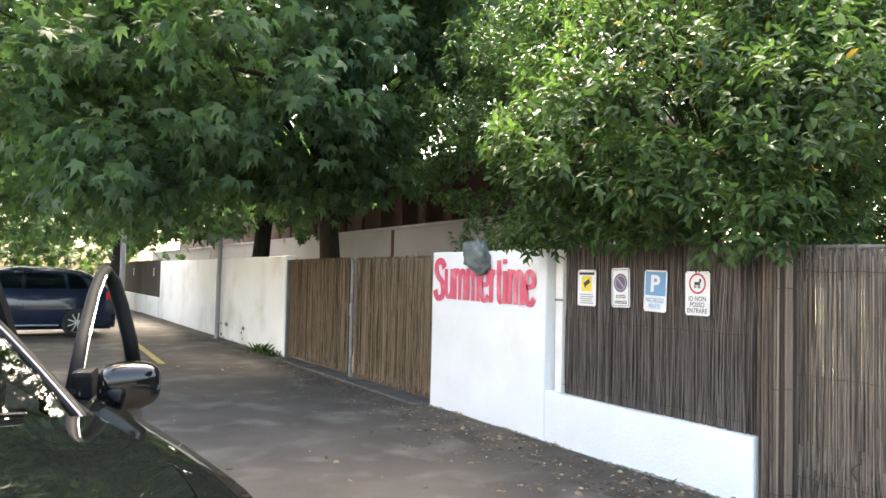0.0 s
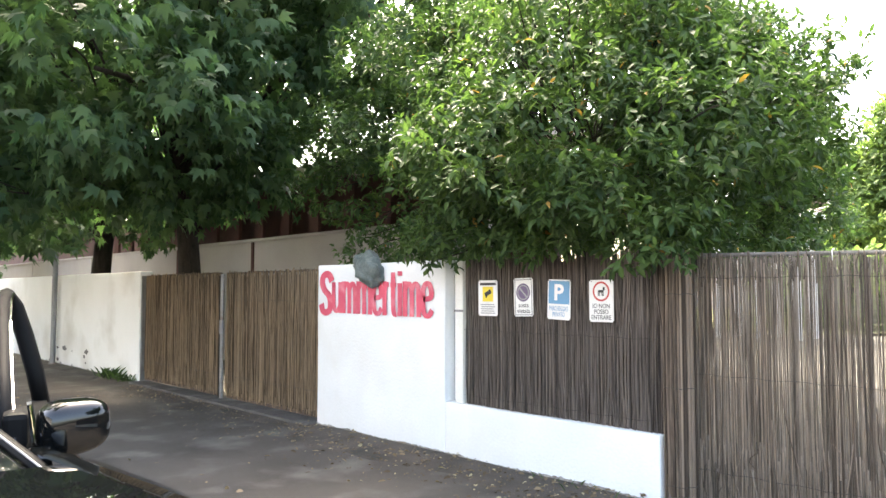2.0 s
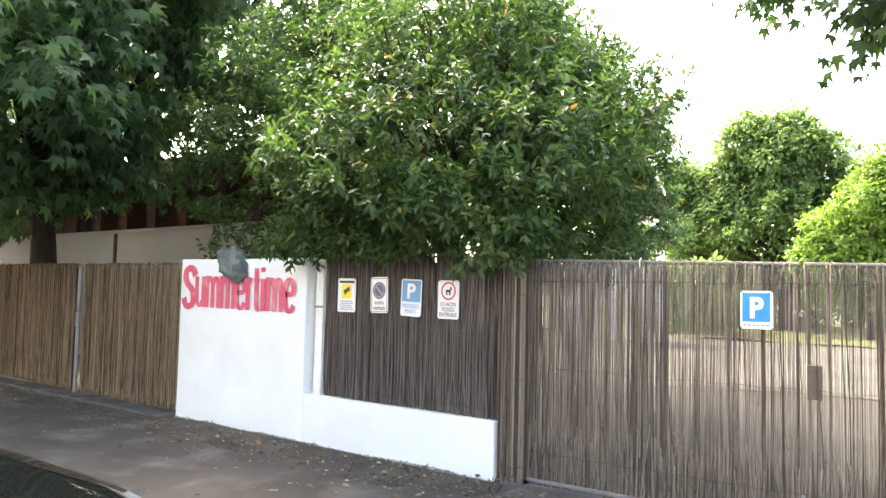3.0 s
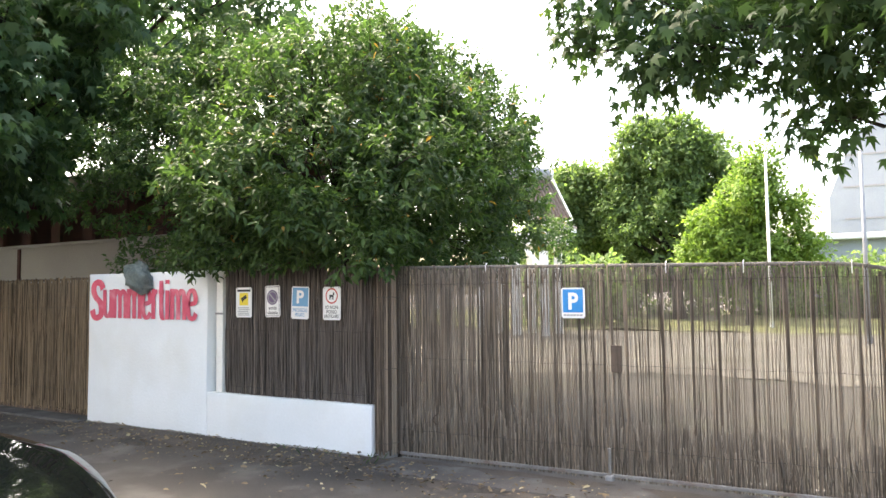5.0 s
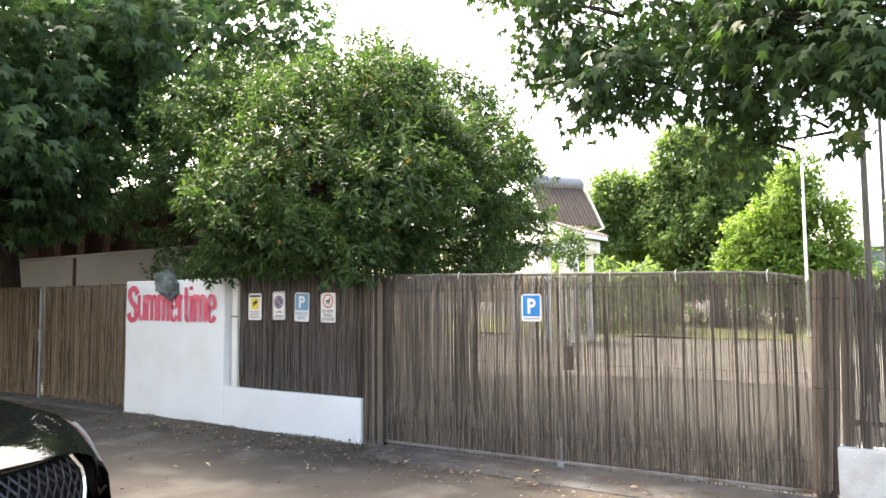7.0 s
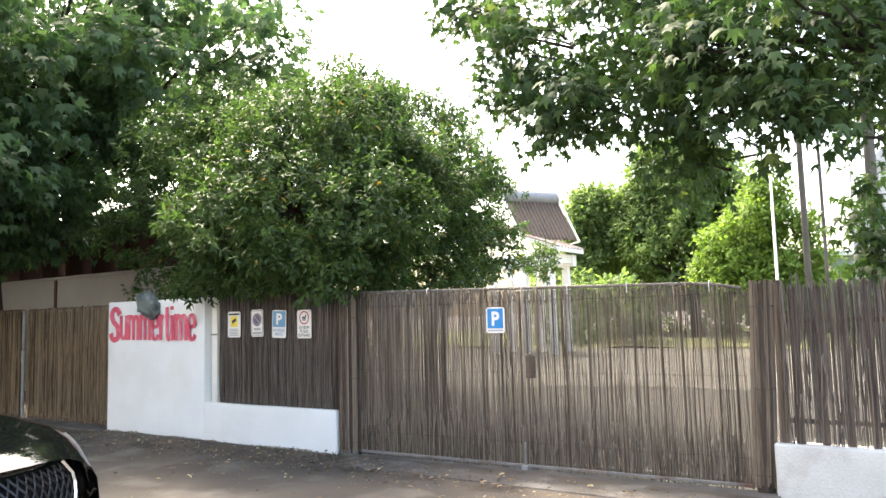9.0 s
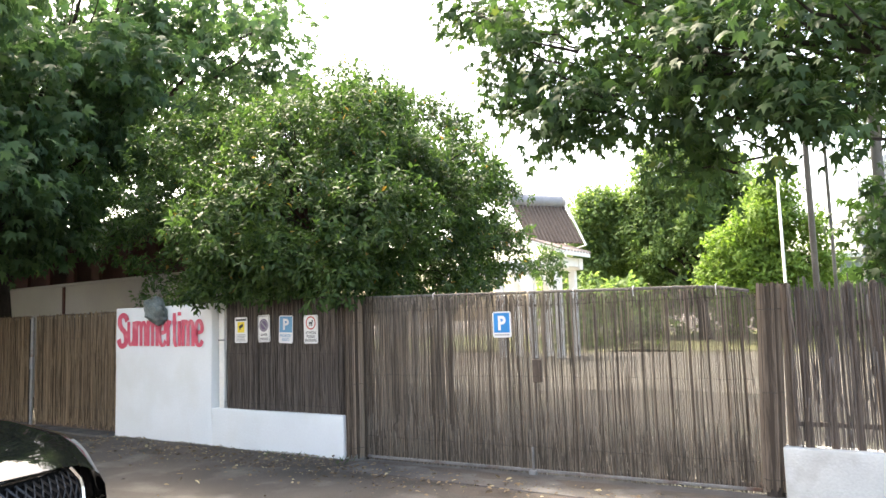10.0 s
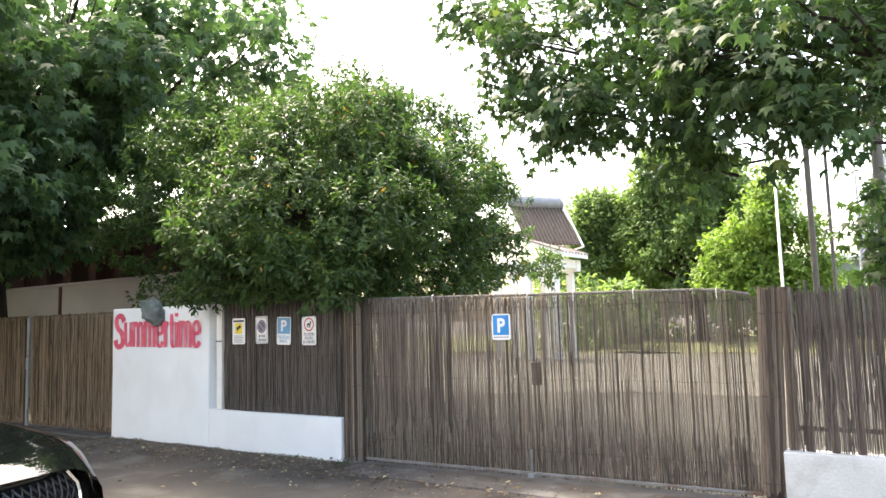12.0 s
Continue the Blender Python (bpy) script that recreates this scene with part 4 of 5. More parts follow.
# limbs reaching out over the street
TREE_A += [(0.8, 7.6, 6.9, 1.9, 2.0, 0.9), (-1.6, 9.0, 7.2, 2.0, 2.2, 1.0), (2.9, 7.8, 6.5, 1.3, 1.3, 0.7), (0.5, 4.8, 7.4, 2.0, 1.6, 0.8), (-1.6, 3.2, 7.8, 1.6, 1.5, 0.7)]
maple = tree("tree", "tall dark-leaved tree rising behind the reed gates", (6.25, 13.2, 0.0), TREE_A, 7200, 7, 0.195, LEAF_DARK, PALM, 7.5, 0.23, 21, 0.95, 0.4, 0.5, 1.2, 300, 0.5, 2.3)
part("stem", limbs(np.random.default_rng(61), (6.3, 13.2, 2.8), [(7.5, 13.2, 8.0), (6.85, 13.3, 8.6), (8.6, 12.6, 6.2)], 0.13, 0.08, 9, 0.2), BARK, maple, "", True)
TREE_B = [(4.4, 18.0, 4.2, 2.8, 3.2, 1.8), (2.0, 20.0, 4.4, 2.8, 3.2, 2.0), (7.0, 20.5, 5.2, 3.0, 3.6, 2.3), (3.0, 17.0, 6.8, 3.4, 3.4, 2.2), (-1.2, 19.0, 5.2, 2.8, 3.2, 2.4), (5.0, 22.5, 8.2, 4.2, 4.4, 2.6), (-3.0, 17.0, 8.5, 3.4, 3.4, 2.4), (0.5, 16.5, 7.4, 2.4, 2.4, 2.0), (3.8, 15.6, 3.1, 1.2, 1.6, 0.6)]
tree("tree", "tall dark-leaved tree overhanging the cream wall", (6.9, 19.6, 0.0), TREE_B, 3800, 7, 0.26, LEAF_DARK, PALM, 7.5, 0.28, 22, 0.45, 0.4, 0.2, 0.6, 200, 0.5, 2.35)
TREE_C = [(3.0, 31.0, 4.6, 3.6, 4.0, 2.2), (0.0, 34.0, 5.0, 4.0, 4.0, 2.6), (5.6, 33.0, 5.2, 3.6, 4.4, 2.8), (2.0, 33.0, 9.0, 6.0, 5.5, 3.6), (-5.0, 36.0, 2.2, 6.0, 2.5, 2.2), (-8.0, 34.0, 6.0, 5.0, 4.0, 4.0)]
tree("tree", "leafy street tree beyond the parked cars", (4.6, 31.0, 0.0), TREE_C, 2600, 8, 0.32, LEAF_DARK, PINNATE, 8.0, 0.28, 23, floor=0.3)
TREE_D = [(-5.0, 40.0, 5.0, 5.0, 5.0, 3.2), (-10.0, 42.0, 6.0, 6.0, 5.0, 4.0), (-2.0, 44.0, 9.0, 7.0, 6.0, 4.5), (4.0, 46.0, 5.0, 5.0, 5.0, 3.4), (-9.0, 44.0, 1.8, 7.0, 3.0, 2.4), (3.0, 41.0, 1.6, 4.5, 3.0, 2.2), (-20.0, 44.0, 4.0, 8.0, 4.0, 4.5)]
tree("tree", "leafy tree closing the far end of the street", (-4.0, 41.0, 0.0), TREE_D, 2400, 8, 0.42, LEAF_BUSH, PINNATE, 9.0, 0.3, 24, floor=0.1)

# ---- lobed-leaf tree behind the right-hand fence ----
TREE_R = [(6.0, 1.44, 5.06, 0.5, 0.5, 0.45), (5.8, 1.1, 4.2, 0.4, 0.34, 0.36), (5.4, 0.58, 3.45, 0.4, 0.26, 0.24), (5.6, 0.38, 4.3, 0.8, 0.66, 0.6), (5.5, 0.02, 3.6, 0.6, 0.45, 0.42), (5.8, -0.31, 4.4, 0.9, 0.75, 0.65), (5.5, -0.63, 3.65, 0.6, 0.45, 0.4), (5.6, -0.84, 2.92, 0.3, 0.26, 0.28),
          (5.4, -1.2, 3.75, 0.8, 0.64, 0.6), (5.3, -1.37, 3.3, 0.4, 0.3, 0.26), (5.0, -1.82, 3.6, 0.8, 0.6, 0.6), (4.8, -1.91, 2.95, 0.35, 0.32, 0.3), (5.2, -2.3, 3.4, 0.6, 0.5, 0.6), (6.8, -2.25, 2.25, 0.4, 0.38, 0.5)]
TREE_R += [(6.4, -0.4, 5.4, 1.2, 1.2, 0.6), (6.0, -2.4, 4.8, 1.2, 0.9, 0.7), (7.4, -2.9, 4.2, 1.2, 1.0, 1.0)]
tree("tree", "broad-leaved tree spreading over the gate from the yard", (7.6, -4.3, 0.0), TREE_R, 2700, 6, 0.115, LEAF_PLANE, PALM, 6.5, 0.18, 31, 0.8, 0.3, 0.46, 2.1, 160, 0.3, thin=0.018, reach=0.5)

# ---- far trees across the yard ----
FAR_1 = [(43.0, 15.1, 7.9, 1.5, 1.7, 1.7), (43.0, 15.6, 5.6, 1.6, 1.8, 1.8), (43.0, 11.6, 7.4, 2.0, 2.2, 2.2), (43.0, 9.6, 9.3, 2.3, 2.6, 2.6), (43.0, 7.4, 8.5, 1.9, 2.1, 2.1), (43.0, 6.4, 5.9, 1.8, 2.0, 2.0), (43.0, 9.5, 5.2, 2.9, 3.2, 3.2)]
tree("tree", "large dense sunlit tree at the far side of the yard", (43.0, 8.8, 0.0), FAR_1, 7000, 7, 0.32, LEAF_FAR, OVAL, 7.0, 0.35, 41, 0.2, 0.6, 0.34, 0.8, 60, lumps=(18, 0.3))
FAR_2 = [(48.0, 14.0, 6.6, 4.0, 4.0, 4.2), (50.0, 19.0, 5.0, 4.0, 4.5, 4.0)]
tree("tree", "dense tree behind the open shelter", (48.0, 15.0, 0.0), FAR_2, 2400, 7, 0.4, LEAF_FAR, OVAL, 7.0, 0.35, 42, 0.2, 0.6, 0.15, 0.35, 40)
FAR_3 = [(36.0, 4.1, 5.6, 1.5, 1.4, 1.5), (36.0, 3.5, 7.0, 0.8, 0.8, 1.0), (36.0, 3.3, 8.1, 0.4, 0.4, 0.7), (36.0, 5.0, 4.5, 1.4, 1.4, 1.4), (36.0, 2.7, 4.6, 1.2, 1.2, 1.4), (36.0, 5.9, 3.4, 1.1, 1.1, 1.3), (36.0, 2.2, 3.4, 1.1, 1.1, 1.4), (36.0, 4.4, 2.6, 1.5, 2.0, 1.4)]
tree("tree", "light yellow-green young tree in the yard", (36.0, 4.2, 0.0), FAR_3, 3000, 8, 0.24, LEAF_LIME, OVAL, 5.0, 0.15, 43, 0.3, 0.5, 0.36, 1.0, 40, lumps=(16, 0.3))
FAR_4 = [(46.0, -4.0, 1.4, 3.0, 5.0, 1.3), (44.0, 2.0, 1.6, 2.0, 3.0, 1.6), (47.0, -11.0, 2.0, 3.0, 5.0, 2.0), (34.0, 12.0, 1.6, 2.0, 3.5, 1.8), (48.0, 4.0, 1.5, 1.5, 5.0, 1.9), (48.0, 11.0, 1.5, 1.5, 5.0, 1.9), (48.0, -3.0, 1.5, 1.5, 5.0, 1.9)]
tree("tree", "low trees along the far hedge", (46.0, -4.0, 0.0), FAR_4, 3000, 8, 0.36, LEAF_FAR, OVAL, 1.5, 0.1, 44, 0.2, 0.6, 0.05, 0.6, 20, thin=0.02)

# ---- dark fence further up the street ----
brown = thing("board_fence", "dark brown solid fence on the low cream wall", "fence")
for k in range(24):
    y = 26.7 + 0.86 * k
    part("panel", box(W + 0.05, W + 0.09, y, y + 0.84, 0.7, 2.02 + 0.02 * random.random(), 0.004), BACKING, brown)
for y in (28.2, 33.0):
    n1 = thing("small_notice", "small white notice fixed to the dark fence", "sign", facing(W + 0.04, y, 1.45), "small notices")
    part("plate", box(0, 0.16, 0, 0.3, 0, 0.006, 0.002), SIGNWHITE, n1)
    part("text_bar", box(0.03, 0.13, 0.18, 0.22, 0.006, 0.008), SIGNGREY, n1)

# ---- garden house behind the reed gates ----
HX = 8.6
house = thing("garden_house", "low grey rendered house with dark red-brown posts", "house", pose(0, 0, 0))
for y0, y1 in ((8.0, 15.22), (15.32, 19.2), (19.3, 26.0), (26.1, 33.0), (33.1, 48.0)):
    part("wall_panel", box(HX, HX + 0.12, y0, y1, 0.0, 2.74, 0.006), GREYWALL, house)
for y in (15.27, 19.25):
    part("post", box(HX - 0.03, HX + 0.1, y - 0.05, y + 0.05, 0.0, 2.72, 0.006), REDBROWN, house, "dark red-brown post")
part("coping", box(HX - 0.05, HX + 0.17, 8.0, 48.0, 2.74, 2.8, 0.008), GREYWALL, house)
part("back_wall", box(HX + 1.6, HX + 1.8, 8.0, 48.0, 0.0, 4.2), REDBROWN, house, "dark red-brown rear wall in the shade of the porch")
for k in range(16):
    part("slat", box(HX + 0.02, HX + 0.1, 8.3 + 1.1 * k, 8.62 + 1.1 * k, 2.8, 3.95, 0.006), REDBROWN, house)
roof = bmesh.new()
bmesh.ops.create_cube(roof, size=1, matrix=Matrix.LocRotScale((HX + 2.0, 17.0, 4.35), Euler((0, radians(-9), 0)), (5.6, 19.0, 0.14)))
part("roof", roof, ROOFTILE, house)
ivy = thing("ivy_shrub", "dark shrub growing between the house and the white wall", "shrub")
crown(np.random.default_rng(51), "crown", [(6.5, 7.4, 2.1, 0.7, 0.9, 0.45), (6.7, 6.5, 2.2, 0.8, 0.9, 0.5)], 330, 9, 0.09, LEAF_DARK, OVAL, ivy, 0.4, 0.2, 0.4, 0.05)
part("stem", limbs(np.random.default_rng(52), (6.6, 7.0, 0.0), [(6.5, 7.4, 1.9), (6.7, 6.6, 2.0), (6.4, 7.0, 2.2)], 0.03, 0.01), BARK, ivy)

# ---- open shelter with a solar water heater, across the yard ----
shelter = thing("open_shelter", "white timber shelter with a shallow pitched roof", "shelter", pose(24.4, 9.2, 0.0) @ Matrix.Diagonal((1, 1, 1.07, 1)))
for y in (0.35, 1.5, 2.9):
    for x in (0.3, 1.7):
        part("post", box(x - 0.13, x + 0.13, y - 0.13, y + 0.13, 0.0, 3.3, 0.02), WHITEPAINT, shelter)
for y, e in ((0.35, 1.0), (1.5, 1.0)):
    part("brace", tube([(0.3, y, 2.3), (0.3, y + 0.8 * e, 3.15)], 0.09, 4), WHITEPAINT, shelter)
part("beam", box(0.12, 0.48, -0.05, 6.0, 3.2, 3.62, 0.02), WHITEPAINT, shelter)
part("beam", box(1.5, 1.86, -0.05, 6.0, 3.2, 3.62, 0.02), WHITEPAINT, shelter)
part("beam_end", box(-0.1, 2.0, 0.0, 0.26, 3.3, 3.62, 0.02), WHITEPAINT, shelter)
rb = bmesh.new()
for x0, z0, x1, z1 in ((-0.3, 3.7, 2.1, 3.7),):
    pr = [(-0.28, 3.66), (3.4, 5.0), (3.5, 5.12), (-0.28, 3.84)]
    vs = [[rb.verts.new((x, y, z)) for y, z in pr] for x in (x0, x1)]
    for i in range(4):
        rb.faces.new((vs[0][i], vs[0][(i + 1) % 4], vs[1][(i + 1) % 4], vs[1][i]))
    rb.faces.new(vs[0])
    rb.faces.new(vs[1])
roof_s = part("roof", rb, WHITEPAINT, shelter, "white-edged sloping roof")
for k in range(9):
    x = -0.28 + 0.29 * k
    part("roof_tile", tube([(x, -0.32, 3.83), (x, 3.45, 5.12)], 0.05, 6), ROOFTILE, roof_s)
heater = thing("solar_heater", "rooftop solar water heater with tube collector and tank", "solar heater", pose(27.1, 10.1, 4.2, 0, 0, 59.3))
tank = tube([(0, 0.25, 2.15), (0, 0.35, 2.15), (0, 2.7, 2.15), (0, 2.8, 2.15)], [0.2, 0.3, 0.3, 0.2], 18)
part("tank", tank, GALV, heater, "pale grey cylindrical tank", True)
part("tank_cap", tube([(0, 0.2, 2.15), (0, 0.27, 2.15)], 0.33, 18), WHITEPAINT, heater)
for k in range(15):
    y = 0.3 + 0.17 * k
    part("collector_tube", tube([(-1.3, y, 0.3), (-0.1, y, 2.0)], 0.068, 6), BARWOOD, heater)
for y in (0.12, 2.85):
    part("frame_rail", tube([(-1.35, y, 0.22), (-0.1, y, 2.05)], 0.04, 6), WHITEPAINT, heater)
    part("leg", tube([(0.1, y, -0.3), (0.0, y, 2.0)], 0.035, 6), WHITEPAINT, heater)
    part("strut", tube([(-1.35, y, 0.22), (0.1, y, 0.1)], 0.03, 6), WHITEPAINT, heater)
# ---- poles in the yard ----
def yard_pole(x, y, h, r, mat, label, arm=0.0):
    p = thing("lamp_post", label, "pole", pose(x, y, 0), "yard poles")
    part("shaft", tube([(0, 0, -0.03), (0, 0, h * 0.5), (0, 0, h)], [r * 1.15, r, r * 0.75], 12), mat, p, "", True)
    part("base", tube([(0, 0, -0.03), (0, 0, 0.25)], r * 1.5, 12), mat, p)
    if arm:
        part("arm", tube([(0, 0, h - 0.1), (0, -arm, h + 0.2)], r * 0.5, 8), mat, p)
        part("lamp_head", box(-0.1, 0.1, -arm - 0.5, -arm + 0.05, h + 0.14, h + 0.26, 0.03), mat, p)
    return p


yard_pole(32.5, 2.75, 7.2, 0.06, WHITEPAINT, "slim white pole in the yard")
yard_pole(7.6, -1.48, 9.0, 0.03, GALV, "grey steel lamp post close behind the fence")
yard_pole(8.2, -1.6, 9.0, 0.018, GALV, "thin grey steel post behind the fence")
yard_pole(7.2, -2.15, 9.0, 0.05, GALV, "tall grey steel post close behind the low wall")
yard_pole(24.0, -0.8, 5.7, 0.06, GALV, "thin pole far across the yard")

# ---- pale hall far across the yard ----
hall = thing("hall", "large pale hall with a curved roof across the yard", "building", pose(62, 1.8, 0))
hb = bmesh.new()
prof = [(0, 0), (0, 8.5), (1.5, 12.5), (4, 15), (8, 16.5), (14, 16.5), (14, 0)]
va, vb = [[hb.verts.new((x, -y, z)) for y, z in prof] for x in (0, 22)]
for i in range(len(prof)):
    hb.faces.new((va[i], va[(i + 1) % 7], vb[(i + 1) % 7], vb[i]))
hb.faces.new(va)
hb.faces.new(vb)
part("wall", hb, FARWHITE, hall)
for k in range(5):
    part("wall_band", box(-0.06, 0.0, -13.5, -1.0, 2.0 + 2.4 * k, 2.12 + 2.4 * k), GREYWALL, hall)
low = thing("low_building", "low pale building with a flat overhanging roof", "building", pose(50, 2.4, 0))
part("wall", box(0, 5, -6, 0, 0, 4.6, 0.05), FARWHITE, low)
part("roof", box(-0.5, 5.5, -6.4, 0.5, 4.6, 4.95, 0.04), WHITEPAINT, low)
part("door", box(-0.03, 0.0, -2.2, -1.2, 0.0, 2.1), GREYWALL, low)

# ---- houses closing the street ----
for nm, x, y, w, d, h, lab in (("apartment_house", -24.0, 60.0, 22.0, 12.0, 9.0, "pale apartment house at the end of the street"), ("apartment_house", -32.0, -12.0, 12.0, 60.0, 10.0, "pale apartment house across the street")):
    hs = thing(nm, lab, "house", pose(x, y, 0), "street houses")
    part("wall", box(0, w, 0, d, 0, h, 0.05), CREAM, hs)
    part("roof", box(-0.4, w + 0.4, -0.4, d + 0.4, h, h + 0.3, 0.05), ROOFTILE, hs)
    for f in range(3):
        for k in range(6):
            if d < w:
                part("window", box(1.5 + 3.3 * k, 2.8 + 3.3 * k, -0.03, 0.02, 1.2 + 2.9 * f, 2.7 + 2.9 * f), SIGNBLACK, hs)
            else:
                part("window", box(w - 0.02, w + 0.03, 3 + 9 * k, 4.4 + 9 * k, 1.2 + 2.9 * f, 2.7 + 2.9 * f), SIGNBLACK, hs)


# ---- cars ----
def grid_part(name, rows, mat, parent, label="", skip=None, smooth=True, thick=0.0):
    """A surface through rows of points."""
    bm = bmesh.new()
    g = [[bm.verts.new(p) for p in r] for r in rows]
    for i in range(len(g) - 1):
        for j in range(len(g[0]) - 1):
            if skip is None or not skip(i, j):
                bm.faces.new((g[i][j], g[i][j + 1], g[i + 1][j + 1], g[i + 1][j]))
    if thick:
        bmesh.ops.recalc_face_normals(bm, faces=bm.faces[:])
        bmesh.ops.solidify(bm, geom=bm.faces[:], thickness=thick)
    return part(name, bm, mat, parent, label, smooth)


def lerp_rows(stations, n):
    """Rows by smooth interpolation of key rows (first entry is the running coordinate)."""
    k = np.array(stations, float)
    t = np.linspace(k[0, 0], k[-1, 0], n)
    out = []
    for v in t:
        i = min(max(int(np.searchsorted(k[:, 0], v)) - 1, 0), len(k) - 2)
        s = (v - k[i, 0]) / (k[i + 1, 0] - k[i, 0])
        m0 = (k[i + 1] - k[max(i - 1, 0)]) / (k[i + 1, 0] - k[max(i - 1, 0), 0])
        m1 = (k[min(i + 2, len(k) - 1)] - k[i]) / (k[min(i + 2, len(k) - 1), 0] - k[i, 0])
        h = k[i + 1, 0] - k[i, 0]
        row = (2 * s ** 3 - 3 * s * s + 1) * k[i] + (s ** 3 - 2 * s * s + s) * h * m0 + (3 * s * s - 2 * s ** 3) * k[i + 1] + (s ** 3 - s * s) * h * m1
        row[0] = v
        out.append(row)
    return out


def wheel(parent, x, y, r, w, spokes=10):
    """A wheel whose axle lies along x, with tyre, rim and spokes."""
    s = 1 if x > 0 else -1
    bm = bmesh.new()
    n, prof = 32, [(-w / 2, 0.66), (-w / 2, 0.93), (-w * 0.35, 1.0), (w * 0.35, 1.0), (w / 2, 0.93), (w / 2, 0.66)]
    rr = [[bm.verts.new((x + a, y + r * b * math.cos(2 * math.pi * k / n), r + r * b * math.sin(2 * math.pi * k / n))) for k in range(n)] for a, b in prof]
    for i in range(5):
        for k in range(n):
            bm.faces.new((rr[i][k], rr[i][(k + 1) % n], rr[i + 1][(k + 1) % n], rr[i + 1][k]))
    wh = part("wheel", bm, RUBBER, parent, "", True)
    part("rim", tube([(x - s * 0.08, y, r), (x + s * w * 0.42, y, r)], [r * 0.66, r * 0.67], n, False), ALLOY, wh, "", True)
    part("hub", tube([(x + s * w * 0.2, y, r), (x + s * w * 0.48, y, r)], r * 0.16, 16), ALLOY, wh)
    part("brake_disc", tube([(x - s * 0.05, y, r), (x - s * 0.03, y, r)], r * 0.6, n), GRILLE, wh)
    for k in range(spokes):
        a = 2 * math.pi * k / spokes
        part("spoke", tube([(x + s * w * 0.42, y + r * 0.12 * math.cos(a), r + r * 0.12 * math.sin(a)), (x + s * w * 0.4, y + r * 0.66 * math.cos(a), r + r * 0.66 * math.sin(a))], [r * 0.06, r * 0.045], 4), ALLOY, wh)
    return wh


# black car, its nose towards -y and its driver's door ajar
suv = thing("black_car", "glossy black parked car with its front door ajar", "car", pose(0.645, 1.15, 0, 0, 0, 11) @ Matrix.Scale(1.035, 4))
# v, crown height, bonnet edge height, bonnet edge half width, shoulder height, shoulder half width, side half width, set-back of the shoulder
SUV_ROWS = [(0.0, 0.885, 0.85, 0.56, 0.79, 0.66, 0.72, 0.1), (0.1, 0.945, 0.905, 0.6, 0.835, 0.72, 0.78, 0.12), (0.3, 0.99, 0.955, 0.66, 0.89, 0.8, 0.86, 0.08), (0.6, 1.025, 1.0, 0.72, 0.945, 0.885, 0.915, 0.03), (1.0, 1.06, 1.04, 0.74, 0.985, 0.905, 0.93, 0.0), (1.5, 1.09, 1.07, 0.72, 1.02, 0.905, 0.93, 0.0), (1.7, 1.1, 1.085, 0.72, 1.03, 0.9, 0.93, 0.0), (2.9, 1.13, 1.11, 0.76, 1.06, 0.89, 0.93, 0.0), (4.0, 1.15, 1.13, 0.76, 1.08, 0.86, 0.91, 0.0), (4.35, 1.1, 1.08, 0.7, 1.02, 0.76, 0.8, 0.0)]
ROWS_S = lerp_rows(SUV_ROWS, 60)


def bonnet_row(k, s):
    v, zc, ze, ue, *_ = k
    bow = 0.26 * max(0.0, 1 - v / 0.9)
    return [(s * ue * q, v + bow * (ue * q) ** 2 / 0.36 * 0.62, zc + (ze - zc) * q ** 2.4 + 0.004 * math.exp(-((q - 0.72) / 0.1) ** 2)) for q in np.linspace(0, 1, 11)]


bonnet = grid_part("bonnet", [bonnet_row(k, -1)[::-1] + bonnet_row(k, 1)[1:] for k in ROWS_S if k[0] < 1.52], CARBLACK, suv)
for s, nm in ((1, "left_side"), (-1, "right_side")):
    rows = []
    for k in ROWS_S:
        v, zc, ze, ue, zs, us, ub, back = k
        bow = 0.26 * max(0.0, 1 - v / 0.9)
        e = Vector((s * (ue + 0.006), v + bow * ue ** 2 / 0.36 * 0.62, ze - 0.004))
        rows.append([e, e.lerp(Vector((s * us, v + back, zs)), 0.5) + Vector((0, 0, 0.008)), (s * us, v + back, zs), (s * (us + ub) / 2 + s * 0.008, v + back, zs - 0.06), (s * ub, v + back, zs - 0.2), (s * (ub - 0.005), v + back, 0.55), (s * (ub - 0.01), v + back, 0.36), (s * (ub - 0.07), v + back, 0.24)])

    def hole(i, j, rows=rows, s=s):
        y, z = rows[i][4][1], (Vector(rows[i][j]).z + Vector(rows[i][j + 1]).z) / 2
        arch = any(abs(y - c) < 0.36 and z < 0.74 for c in (0.88, 3.45))
        return (arch and j >= 4) or (s > 0 and 1.72 < y < 2.85)
    grid_part("body_side", rows, CARBLACK, suv, "", hole)
for s in (1, -1):
    for y in (0.88, 3.45):
        wheel(suv, s * 0.8, y, 0.345, 0.22)
        part("wheel_arch", tube([(s * 0.91, y + 0.37 * math.cos(math.pi * q / 10), 0.33 + 0.39 * math.sin(math.pi * q / 10)) for q in range(11)], 0.022, 6), TRIMBLACK, suv)
# nose: grille with a lattice, bumper and lamps
GR = []
for z, wd, set_back in ((0.84, 0.56, 0.02), (0.76, 0.62, -0.03), (0.64, 0.62, -0.05), (0.53, 0.56, -0.03)):
    GR.append([(u * wd, set_back + 0.06 + 0.44 * (u * wd) ** 2, z) for u in np.linspace(-1, 1, 21)])
grille = grid_part("grille", GR, TRIMBLACK, suv, "black lattice grille")


